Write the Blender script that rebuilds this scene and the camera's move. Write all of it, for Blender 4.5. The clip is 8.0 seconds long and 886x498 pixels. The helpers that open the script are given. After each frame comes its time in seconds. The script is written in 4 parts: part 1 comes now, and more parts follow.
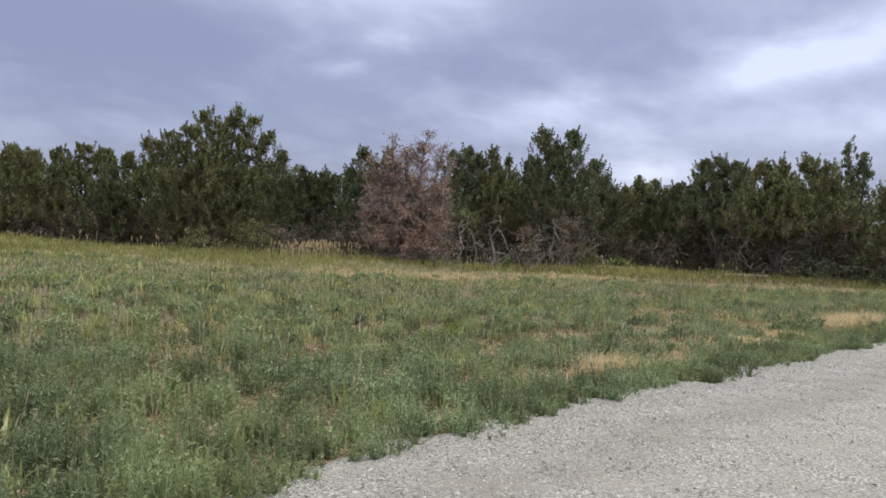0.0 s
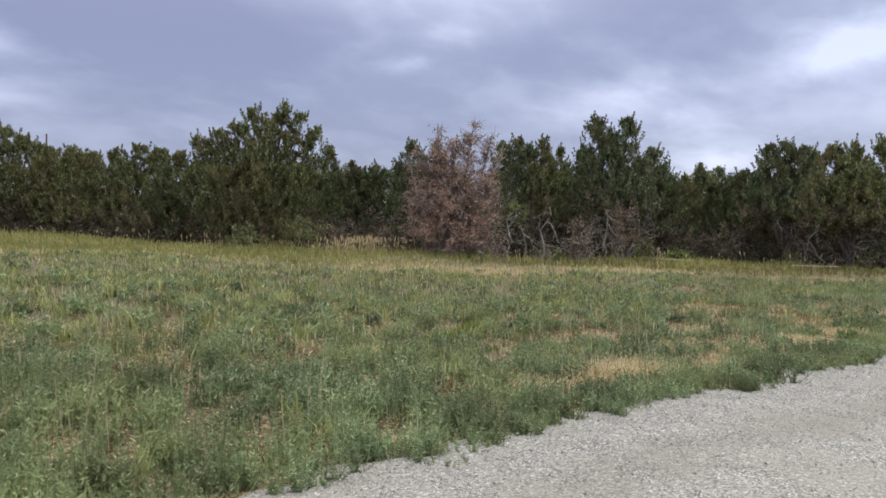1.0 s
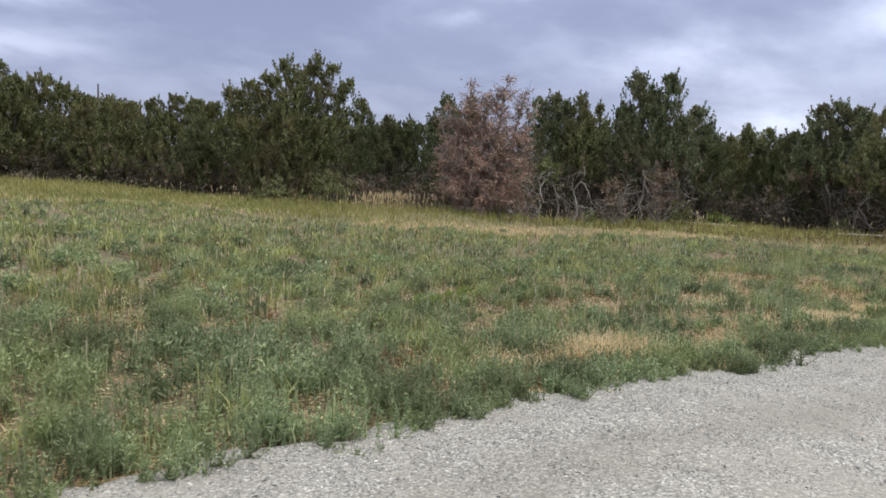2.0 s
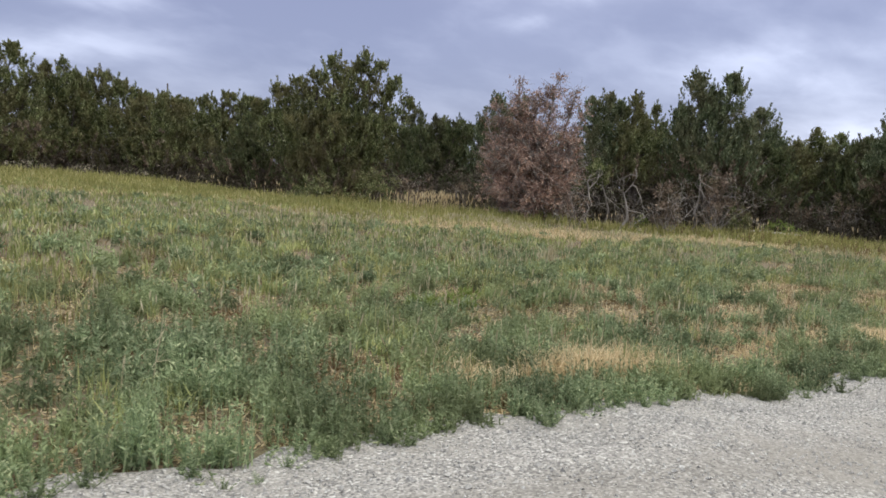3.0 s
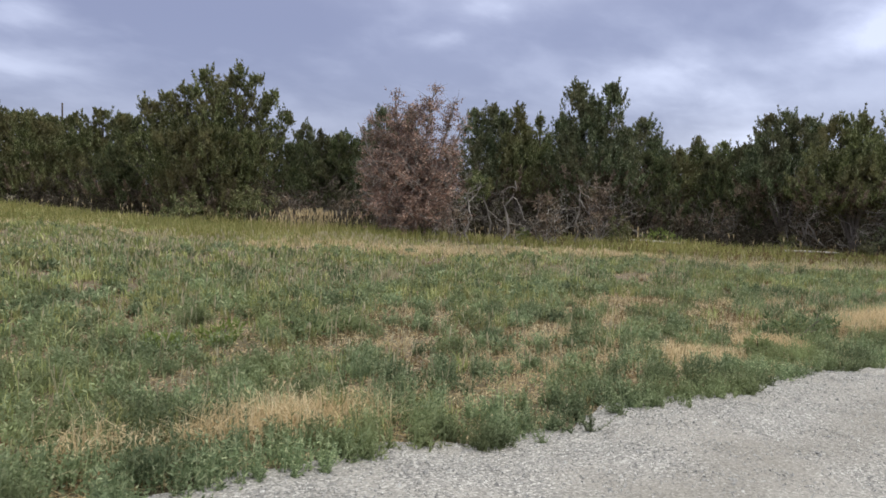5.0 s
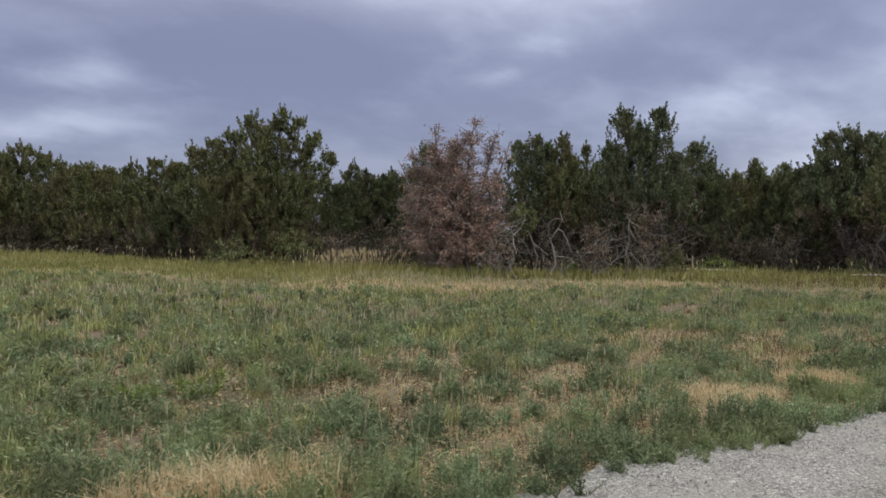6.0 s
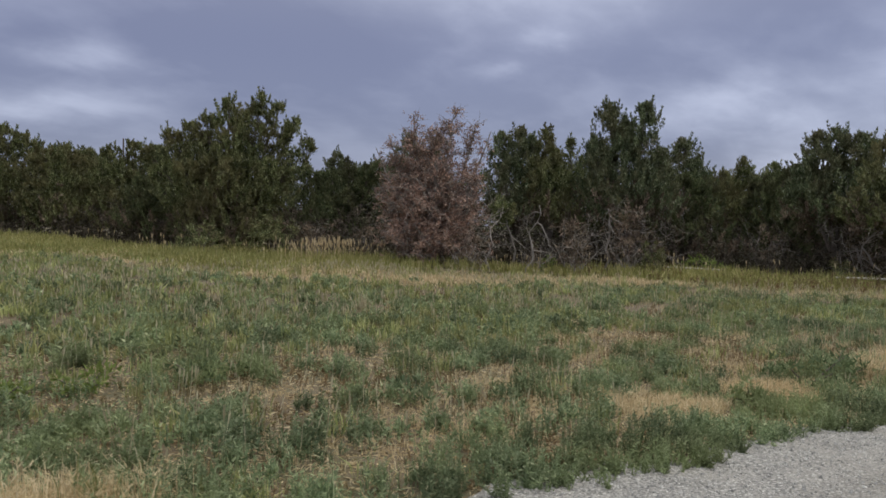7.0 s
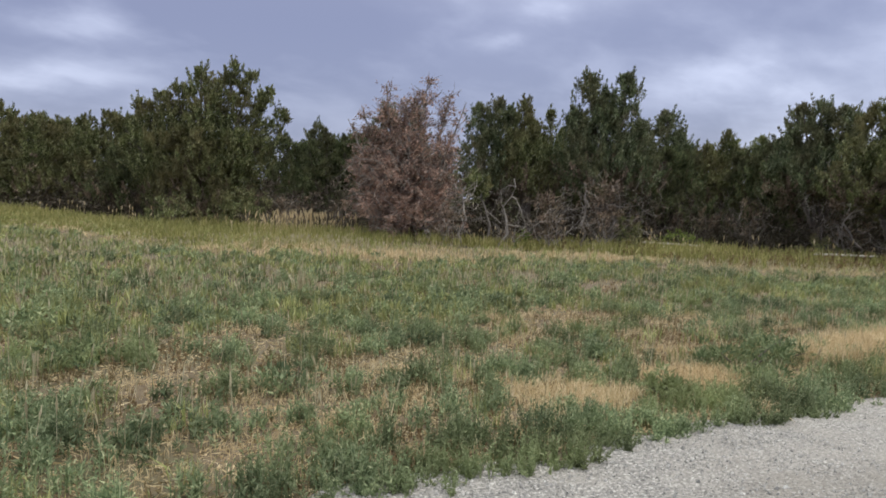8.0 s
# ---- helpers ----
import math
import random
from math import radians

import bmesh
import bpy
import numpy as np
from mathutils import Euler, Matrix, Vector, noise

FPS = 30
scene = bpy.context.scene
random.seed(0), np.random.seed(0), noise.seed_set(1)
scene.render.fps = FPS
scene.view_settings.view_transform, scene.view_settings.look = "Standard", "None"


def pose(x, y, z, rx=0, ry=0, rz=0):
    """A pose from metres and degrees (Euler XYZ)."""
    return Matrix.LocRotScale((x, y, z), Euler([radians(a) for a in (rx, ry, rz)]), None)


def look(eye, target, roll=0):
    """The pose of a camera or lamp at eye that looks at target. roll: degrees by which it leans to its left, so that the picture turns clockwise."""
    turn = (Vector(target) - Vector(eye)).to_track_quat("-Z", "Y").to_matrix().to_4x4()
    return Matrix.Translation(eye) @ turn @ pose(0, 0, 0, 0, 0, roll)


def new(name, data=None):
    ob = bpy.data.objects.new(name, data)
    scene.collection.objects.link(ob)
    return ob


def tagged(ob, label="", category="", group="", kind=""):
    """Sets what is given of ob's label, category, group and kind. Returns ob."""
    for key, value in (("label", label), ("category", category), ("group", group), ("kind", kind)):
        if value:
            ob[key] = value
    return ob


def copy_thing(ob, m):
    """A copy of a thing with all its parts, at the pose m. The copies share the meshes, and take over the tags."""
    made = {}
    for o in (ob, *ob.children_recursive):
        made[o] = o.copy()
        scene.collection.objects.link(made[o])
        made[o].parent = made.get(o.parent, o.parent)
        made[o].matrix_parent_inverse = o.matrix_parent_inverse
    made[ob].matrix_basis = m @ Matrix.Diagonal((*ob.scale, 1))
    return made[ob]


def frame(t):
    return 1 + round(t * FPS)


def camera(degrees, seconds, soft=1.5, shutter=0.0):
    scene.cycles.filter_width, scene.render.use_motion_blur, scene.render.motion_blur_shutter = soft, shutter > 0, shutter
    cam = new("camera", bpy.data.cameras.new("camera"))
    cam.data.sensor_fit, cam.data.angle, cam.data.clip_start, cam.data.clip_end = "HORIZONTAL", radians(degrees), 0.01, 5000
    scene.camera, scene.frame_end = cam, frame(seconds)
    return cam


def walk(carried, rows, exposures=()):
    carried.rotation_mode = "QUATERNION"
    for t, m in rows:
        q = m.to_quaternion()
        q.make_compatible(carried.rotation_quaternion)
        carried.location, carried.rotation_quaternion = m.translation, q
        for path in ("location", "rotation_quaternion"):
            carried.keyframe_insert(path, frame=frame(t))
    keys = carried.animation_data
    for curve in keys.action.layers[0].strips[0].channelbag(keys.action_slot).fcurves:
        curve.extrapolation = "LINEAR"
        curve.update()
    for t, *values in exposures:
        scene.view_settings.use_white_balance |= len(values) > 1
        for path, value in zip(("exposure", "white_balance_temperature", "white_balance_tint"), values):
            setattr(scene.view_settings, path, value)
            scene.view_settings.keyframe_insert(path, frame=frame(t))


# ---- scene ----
cam = camera(60.8, 8.0, soft=1.6, shutter=0.15)
PATH = [
    (0, (-0.032, -0.218, 1.362), (1.304, 1.27, 1.313), 1.5),
    (0.5, (0.416, -0.213, 1.365), (1.659, 1.351, 1.266), 1.6),
    (1, (0.97, -0.084, 1.348), (2.172, 1.513, 1.281), 0.6),
    (1.5, (1.359, -0.114, 1.364), (2.608, 1.443, 1.233), 2.5),
    (1.7, (1.528, -0.112, 1.386), (2.667, 1.523, 1.212), 0.8),
    (2.8, (2.644, 0.316, 1.258), (3.68, 2.017, 1.075), 3.7),
    (3, (2.819, 0.316, 1.244), (3.781, 2.061, 1.065), 3.0),
    (3.5, (3.23, 0.31, 1.246), (4.387, 1.935, 1.098), 1.3),
    (4, (3.674, 0.242, 1.246), (5.01, 1.73, 1.227), -1.0),
    (4.5, (4.112, 0.25, 1.263), (5.291, 1.857, 1.094), 0.2),
    (4.7, (4.334, 0.266, 1.3), (5.484, 1.896, 1.146), 1.2),
    (5.8, (5.256, 0.43, 1.289), (6.312, 2.127, 1.229), -0.2),
    (6, (5.454, 0.465, 1.272), (6.447, 2.201, 1.237), -0.6),
    (6.5, (5.944, 0.529, 1.257), (6.996, 2.23, 1.274), 0.1),
    (7, (6.363, 0.651, 1.252), (7.363, 2.382, 1.195), 0.9),
    (7.5, (6.857, 0.652, 1.27), (7.98, 2.307, 1.291), 2.4),
    (8, (7.347, 0.64, 1.279), (8.348, 2.367, 1.151), 1.2),
]
EXPOSURES = [(0.0, -0.03), (0.5, -0.08), (1.0, 0.02), (1.5, 0.07), (3.0, 0.10), (3.5, 0.17), (4.0, 0.15), (4.5, 0.14),
             (6.0, -0.37), (6.5, -0.07), (7.0, -0.48), (7.5, -0.52), (8.0, -0.07)]
walk(cam, [(t, look(eye, target, roll)) for t, eye, target, roll in PATH], EXPOSURES)

# ---------------------------------------------------------------- sky and sun
SUN_AZ, SUN_EL = -25.0, 58.0        # degrees, from +x towards +y; high, to the side of the bright break in the cloud


def sky_world():
    world = bpy.data.worlds.new("overcast_sky")
    scene.world = world
    world.use_nodes = True
    nt = world.node_tree
    nt.nodes.clear()
    N, L = nt.nodes.new, nt.links.new

    def math_(op, a, b=None, c=None):
        n = N("ShaderNodeMath")
        n.operation = op
        for i, v in enumerate((a, b, c)):
            if v is None:
                continue
            if isinstance(v, (int, float)):
                n.inputs[i].default_value = v
            else:
                L(v, n.inputs[i])
        return n.outputs[0]

    def mixc(f, a, b, blend="MIX"):
        n = N("ShaderNodeMix")
        n.data_type, n.blend_type = "RGBA", blend
        for sock, v in ((n.inputs[0], f), (n.inputs[6], a), (n.inputs[7], b)):
            if isinstance(v, (int, float)):
                sock.default_value = v
            elif isinstance(v, tuple):
                sock.default_value = (*v, 1)
            else:
                L(v, sock)
        return n.outputs[2]

    def ramp(v, lo, hi, a=0.0, b=1.0):
        n = N("ShaderNodeMapRange")
        n.interpolation_type = "SMOOTHSTEP"
        L(v, n.inputs[0])
        for i, k in enumerate((lo, hi, a, b)):
            n.inputs[i + 1].default_value = k
        return n.outputs[0]

    tc = N("ShaderNodeTexCoord")
    sep = N("ShaderNodeSeparateXYZ")
    L(tc.outputs["Generated"], sep.inputs[0])
    x, y, z = sep.outputs
    up = math_("MAXIMUM", z, 0.0)
    den = math_("ADD", up, 0.30)
    com = N("ShaderNodeCombineXYZ")
    L(math_("DIVIDE", x, den), com.inputs[0])
    L(math_("DIVIDE", y, den), com.inputs[1])

    def cloud(scale, detail, rough, off, distort=0.3):
        m = N("ShaderNodeMapping")
        m.inputs["Location"].default_value = (off, off * 0.7, 0)
        m.inputs["Rotation"].default_value = (0, 0, radians(-35))
        m.inputs["Scale"].default_value = (0.85, 1.1, 1)
        L(com.outputs[0], m.inputs[0])
        n = N("ShaderNodeTexNoise")
        n.inputs["Scale"].default_value, n.inputs["Detail"].default_value = scale, detail
        n.inputs["Roughness"].default_value, n.inputs["Distortion"].default_value = rough, distort
        L(m.outputs[0], n.inputs["Vector"])
        return n.outputs["Fac"]

    # direction in degrees, frayed by noise, to place the thin parts of the cloud
    az = math_("MULTIPLY", math_("ARCTAN2", y, x), 57.2958)
    el = math_("MULTIPLY", math_("ARCSINE", z), 57.2958)
    warp, curl = cloud(5.0, 5, 0.6, 4.2), cloud(4.0, 5, 0.6, 6.9)
    az = math_("MULTIPLY_ADD", math_("SUBTRACT", warp, 0.5), 4.5, az)
    el = math_("MULTIPLY_ADD", math_("SUBTRACT", curl, 0.5), 2.4, el)

    def streak(az0, el0, wide, high, slope, gain):
        da = math_("SUBTRACT", az, az0)
        de = math_("SUBTRACT", math_("MULTIPLY_ADD", da, -slope, el), el0)
        r2 = math_("ADD", math_("POWER", math_("ABSOLUTE", math_("DIVIDE", da, wide)), 2.0), math_("POWER", math_("ABSOLUTE", math_("DIVIDE", de, high)), 2.0))
        return math_("MULTIPLY", math_("POWER", 2.718, math_("MULTIPLY", r2, -1.0)), gain)

    big, mid, fine = cloud(1.15, 4, 0.5, 3.1), cloud(2.9, 5, 0.5, 8.4), cloud(7.0, 5, 0.55, 1.7)
    tex = math_("ADD", math_("MULTIPLY", big, 0.42), math_("ADD", math_("MULTIPLY", mid, 0.38), math_("MULTIPLY", fine, 0.20)))
    light = ramp(tex, 0.42, 0.62)
    # thin places in the layer: azimuth, elevation, half width, half height, slope, strength
    gaps = None
    for row in ((23.5, 12.3, 8.0, 1.7, -0.22, 0.92), (16.0, 14.0, 8.0, 3.0, -0.1, 0.55), (40.0, 9.5, 5.5, 1.3, -0.12, 0.55), (35.5, 7.6, 6.5, 1.2, 0.05, 0.48),
                (33.5, 4.5, 4.5, 1.3, 0.0, 0.72), (19.0, 8.0, 8.0, 1.5, 0.0, 0.42), (56.1, 12.0, 2.0, 0.6, -0.1, 0.5), (52.8, 14.1, 2.2, 0.7, -0.1, 0.52),
                (85.5, 11.2, 3.8, 0.8, -0.05, 0.5), (57.0, 11.0, 9.0, 3.5, 0.0, 0.10), (88.5, 7.6, 7.0, 1.3, -0.14, 0.5), (62.0, 18.3, 9.0, 2.3, 0.0, 0.8), (73.0, 13.0, 8.0, 4.0, 0.0, -0.16), (51.0, 16.0, 9.0, 2.6, 0.0, 0.50),
                (-20.0, 16.0, 20.0, 5.0, 0.0, 0.5), (140.0, 14.0, 24.0, 4.0, 0.0, 0.4)):
        one = streak(*row)
        gaps = one if gaps is None else math_("ADD", gaps, one)
    gaps = math_("MULTIPLY", gaps, ramp(tex, 0.36, 0.58, 0.55, 1.15))
    f = math_("MAXIMUM", math_("MINIMUM", math_("MULTIPLY_ADD", light, 0.25, gaps), 1.0), 0.0)
    col = mixc(f, (0.242, 0.256, 0.408), (0.70, 0.74, 0.95))
    # clear-sky light behind the layer, and the layer growing brighter overhead
    sky = N("ShaderNodeTexSky")
    sky.sky_type, sky.sun_disc = "NISHITA", False
    sky.sun_elevation, sky.sun_rotation = radians(SUN_EL), radians(90 - SUN_AZ)
    L(tc.outputs["Generated"], sky.inputs["Vector"])
    veil = mixc(0.03, col, sky.outputs[0])
    bright = mixc(ramp(z, 0.21, 0.9), veil, mixc(f, (1.66, 1.71, 1.66), (2.12, 2.18, 2.12)))
    bg = N("ShaderNodeBackground")
    L(bright, bg.inputs["Color"])
    bg.inputs["Strength"].default_value = 1.0
    out = N("ShaderNodeOutputWorld")
    L(bg.outputs[0], out.inputs["Surface"])


sky_world()
sun = new("sun", bpy.data.lights.new("sun", "SUN"))
sun.data.energy, sun.data.angle, sun.data.color = 1.5, radians(30), (1.0, 0.92, 0.80)
sun.matrix_world = look((30 * math.cos(radians(SUN_AZ)), 30 * math.sin(radians(SUN_AZ)), 30 * math.tan(radians(SUN_EL))), (0, 0, 0))


# ---------------------------------------------------------------- materials
def material(name, build):
    m = bpy.data.materials.new(name)
    m.use_nodes = True
    nt = m.node_tree
    nt.nodes.clear()
    build(nt, nt.nodes.new, nt.links.new)
    return m


def noise_tex(nt, scale, detail=4, rough=0.55, coord=None):
    if coord is None:
        coord = nt.nodes.new("ShaderNodeNewGeometry").outputs["Position"]
    n = nt.nodes.new("ShaderNodeTexNoise")
    n.inputs["Scale"].default_value, n.inputs["Detail"].default_value, n.inputs["Roughness"].default_value = scale, detail, rough
    nt.links.new(coord, n.inputs["Vector"])
    return n.outputs["Fac"]


def ramp_of(nt, fac, stops):
    r = nt.nodes.new("ShaderNodeValToRGB")
    while len(r.color_ramp.elements) < len(stops):
        r.color_ramp.elements.new(0.5)
    for e, (p, c) in zip(r.color_ramp.elements, stops):
        e.position, e.color = p, (*c, 1)
    nt.links.new(fac, r.inputs[0])
    return r.outputs["Color"]


def mix_of(nt, fac, a, b, blend="MIX"):
    n = nt.nodes.new("ShaderNodeMix")
    n.data_type, n.blend_type = "RGBA", blend
    for sock, v in ((n.inputs[0], fac), (n.inputs[6], a), (n.inputs[7], b)):
        if isinstance(v, (int, float)):
            sock.default_value = v
        elif isinstance(v, tuple):
            sock.default_value = (*v, 1)
        else:
            nt.links.new(v, sock)
    return n.outputs[2]


def leafy(name, stops, patch=None, patch_scale=1.2, through_light=0.3, rough=0.6, vary=0.0, span=(0.62, 1.5)):
    """Leaves or blades: a colour for each leaf, drifting over the plant, some light coming through."""
    def build(nt, N, L):
        geo = N("ShaderNodeNewGeometry")
        col = ramp_of(nt, geo.outputs["Random Per Island"], stops)
        if patch:
            f = nt.nodes.new("ShaderNodeMapRange")
            L(noise_tex(nt, patch_scale, 3), f.inputs[0])
            f.inputs[1].default_value, f.inputs[2].default_value = 0.42, 0.66
            col = mix_of(nt, f.outputs[0], col, mix_of(nt, 0.75, col, patch))
        if vary:
            g = nt.nodes.new("ShaderNodeMapRange")
            L(noise_tex(nt, vary, 2), g.inputs[0])
            g.inputs[1].default_value, g.inputs[2].default_value = 0.36, 0.64
            g.inputs[3].default_value, g.inputs[4].default_value = span
            sc = N("ShaderNodeVectorMath")
            sc.operation = "SCALE"
            L(col, sc.inputs[0]), L(g.outputs[0], sc.inputs["Scale"])
            col = sc.outputs[0]
        p = N("ShaderNodeBsdfPrincipled")
        L(col, p.inputs["Base Color"])
        p.inputs["Roughness"].default_value = rough
        p.inputs["Specular IOR Level"].default_value = 0.25
        t = N("ShaderNodeBsdfTranslucent")
        L(col, t.inputs["Color"])
        mx = N("ShaderNodeMixShader")
        mx.inputs[0].default_value = through_light
        L(p.outputs[0], mx.inputs[1]), L(t.outputs[0], mx.inputs[2])
        o = N("ShaderNodeOutputMaterial")
        L(mx.outputs[0], o.inputs[0])
    return material(name, build)


def rough_solid(name, stops, scale, fine, bump=0.3, rough=0.9, dist=0.01, stretch=None):
    """Bark, old wood, stone: colour by two sizes of noise, relief by the finer one."""
    def build(nt, N, L):
        coord = N("ShaderNodeTexCoord").outputs["Object"]
        if stretch:
            m = N("ShaderNodeMapping")
            m.inputs["Scale"].default_value = stretch
            L(coord, m.inputs[0])
            coord = m.outputs[0]
        a, b = noise_tex(nt, scale, 4, 0.6, coord), noise_tex(nt, fine, 6, 0.65, coord)
        s = N("ShaderNodeMath")
        s.operation = "MULTIPLY_ADD"
        L(b, s.inputs[0])
        s.inputs[1].default_value = 0.55
        h = N("ShaderNodeMath")
        h.operation = "MULTIPLY"
        L(a, h.inputs[0])
        h.inputs[1].default_value = 0.45
        L(h.outputs[0], s.inputs[2])
        p = N("ShaderNodeBsdfPrincipled")
        L(ramp_of(nt, s.outputs[0], stops), p.inputs["Base Color"])
        p.inputs["Roughness"].default_value = rough
        bp = N("ShaderNodeBump")
        bp.inputs["Strength"].default_value, bp.inputs["Distance"].default_value = bump, dist
        L(b, bp.inputs["Height"])
        L(bp.outputs[0], p.inputs["Normal"])
        o = N("ShaderNodeOutputMaterial")
        L(p.outputs[0], o.inputs[0])
    return material(name, build)


def soil_build(nt, N, L):
    pos = N("ShaderNodeNewGeometry").outputs["Position"]
    wide, mid, fine = noise_tex(nt, 0.45, 4, 0.55, pos), noise_tex(nt, 3.0, 5, 0.6, pos), noise_tex(nt, 38, 6, 0.7, pos)
    soil = ramp_of(nt, fine, [(0.30, (0.075, 0.055, 0.036)), (0.52, (0.15, 0.115, 0.078)), (0.72, (0.27, 0.215, 0.15))])
    litter = ramp_of(nt, fine, [(0.30, (0.085, 0.064, 0.040)), (0.70, (0.235, 0.178, 0.112))])
    moss = ramp_of(nt, fine, [(0.30, (0.055, 0.056, 0.028)), (0.70, (0.135, 0.130, 0.066))])
    f = N("ShaderNodeMapRange")
    L(mid, f.inputs[0])
    f.inputs[1].default_value, f.inputs[2].default_value = 0.42, 0.62
    g = N("ShaderNodeMapRange")
    L(wide, g.inputs[0])
    g.inputs[1].default_value, g.inputs[2].default_value = 0.40, 0.60
    col = mix_of(nt, f.outputs[0], mix_of(nt, g.outputs[0], soil, moss), litter)
    p = N("ShaderNodeBsdfPrincipled")
    L(col, p.inputs["Base Color"])
    p.inputs["Roughness"].default_value = 0.95
    bp = N("ShaderNodeBump")
    bp.inputs["Strength"].default_value, bp.inputs["Distance"].default_value = 0.7, 0.02
    L(fine, bp.inputs["Height"])
    L(bp.outputs[0], p.inputs["Normal"])
    o = N("ShaderNodeOutputMaterial")
    L(p.outputs[0], o.inputs[0])


def gravel_build(nt, N, L):
    pos = N("ShaderNodeNewGeometry").outputs["Position"]
    v = N("ShaderNodeTexVoronoi")
    v.inputs["Scale"].default_value = 85
    L(pos, v.inputs["Vector"])
    v2 = N("ShaderNodeTexVoronoi")
    v2.inputs["Scale"].default_value = 150
    L(pos, v2.inputs["Vector"])
    sepc = N("ShaderNodeSeparateColor")
    L(v.outputs["Color"], sepc.inputs[0])
    stone = ramp_of(nt, sepc.outputs[0], [(0.0, (0.11, 0.107, 0.105)), (0.25, (0.215, 0.205, 0.195)), (0.75, (0.345, 0.328, 0.306)), (0.93, (0.45, 0.432, 0.41)), (1.0, (0.62, 0.605, 0.58))])
    dust = ramp_of(nt, noise_tex(nt, 90, 5, 0.7, pos), [(0.3, (0.204, 0.187, 0.166)), (0.7, (0.371, 0.343, 0.307))])
    f = N("ShaderNodeMapRange")
    L(noise_tex(nt, 1.3, 5, 0.6, pos), f.inputs[0])
    f.inputs[1].default_value, f.inputs[2].default_value, f.inputs[4].default_value = 0.44, 0.62, 0.45
    col = mix_of(nt, f.outputs[0], stone, dust)
    # wheel tracks along the road: fines pressed in, a little browner
    sep = N("ShaderNodeSeparateXYZ")
    L(pos, sep.inputs[0])
    bend = N("ShaderNodeMath")
    bend.operation = "MULTIPLY_ADD"
    L(sep.outputs[0], bend.inputs[0])
    bend.inputs[1].default_value = -0.05
    L(sep.outputs[1], bend.inputs[2])
    wob = N("ShaderNodeMath")
    wob.operation = "MULTIPLY_ADD"
    L(noise_tex(nt, 0.9, 4, 0.6, pos), wob.inputs[0])
    wob.inputs[1].default_value = 0.9
    L(bend.outputs[0], wob.inputs[2])
    for centre in (2.80, 1.25):
        far = N("ShaderNodeMath")
        far.operation = "SUBTRACT"
        L(wob.outputs[0], far.inputs[0])
        far.inputs[1].default_value = centre
        size = N("ShaderNodeMath")
        size.operation = "ABSOLUTE"
        L(far.outputs[0], size.inputs[0])
        w = N("ShaderNodeMapRange")
        w.interpolation_type = "SMOOTHSTEP"
        L(size.outputs[0], w.inputs[0])
        for i, k in enumerate((0.05, 0.42, 0.85, 0.0)):
            w.inputs[i + 1].default_value = k
        col = mix_of(nt, w.outputs[0], col, mix_of(nt, 0.45, col, (0.17, 0.152, 0.128)))
    p = N("ShaderNodeBsdfPrincipled")
    L(col, p.inputs["Base Color"])
    p.inputs["Roughness"].default_value = 0.9
    b1 = N("ShaderNodeBump")
    b1.invert = True
    b1.inputs["Strength"].default_value, b1.inputs["Distance"].default_value = 0.4, 0.006
    L(v.outputs["Distance"], b1.inputs["Height"])
    b2 = N("ShaderNodeBump")
    b2.invert = True
    b2.inputs["Strength"].default_value, b2.inputs["Distance"].default_value = 0.5, 0.005
    L(v2.outputs["Distance"], b2.inputs["Height"])
    L(b1.outputs[0], b2.inputs["Normal"])
    L(b2.outputs[0], p.inputs["Normal"])
    o = N("ShaderNodeOutputMaterial")
    L(p.outputs[0], o.inputs[0])


def stone_build(nt, N, L):
    geo = N("ShaderNodeNewGeometry")
    col = ramp_of(nt, geo.outputs["Random Per Island"], [(0.0, (0.11, 0.11, 0.115)), (0.3, (0.29, 0.285, 0.28)), (0.85, (0.44, 0.425, 0.405)), (1.0, (0.70, 0.69, 0.67))])
    col = mix_of(nt, 0.35, col, ramp_of(nt, noise_tex(nt, 120, 4, 0.6), [(0.3, (0.202, 0.193, 0.179)), (0.7, (0.506, 0.488, 0.460))]))
    p = N("ShaderNodeBsdfPrincipled")
    L(col, p.inputs["Base Color"])
    p.inputs["Roughness"].default_value = 0.88
    o = N("ShaderNodeOutputMaterial")
    L(p.outputs[0], o.inputs[0])


SOIL, GRAVEL, STONE = material("meadow_soil", soil_build), material("road_gravel", gravel_build), material("loose_stone", stone_build)
JUNIPER = leafy("juniper_sprays", [(0.0, (0.062, 0.078, 0.033)), (0.45, (0.138, 0.158, 0.062)), (0.82, (0.235, 0.255, 0.115)), (1.0, (0.44, 0.45, 0.27))], (0.185, 0.155, 0.078), 0.8, vary=2.2, span=(0.74, 1.32))
JUNIPER_BLUE = leafy("juniper_sprays_dark", [(0.0, (0.055, 0.076, 0.038)), (0.5, (0.125, 0.155, 0.077)), (0.86, (0.215, 0.25, 0.14)), (1.0, (0.42, 0.45, 0.31))], (0.165, 0.145, 0.082), 0.9, vary=2.2, span=(0.74, 1.32))
# juniper leaves again, with the shade among crowded trees put into the colour
JUNIPER_SHADED = leafy("juniper_sprays_shaded", [(0.0, (0.051, 0.067, 0.032)), (0.5, (0.106, 0.127, 0.057)), (0.9, (0.161, 0.182, 0.087)), (1.0, (0.218, 0.224, 0.121))], (0.103, 0.094, 0.052), 0.9, vary=2.0)
RUSTY = leafy("dead_juniper_sprays", [(0.0, (0.165, 0.098, 0.073)), (0.4, (0.315, 0.200, 0.153)), (0.8, (0.445, 0.300, 0.238)), (1.0, (0.62, 0.48, 0.41))], (0.34, 0.24, 0.195), 1.5, 0.2, 0.8, vary=1.8)
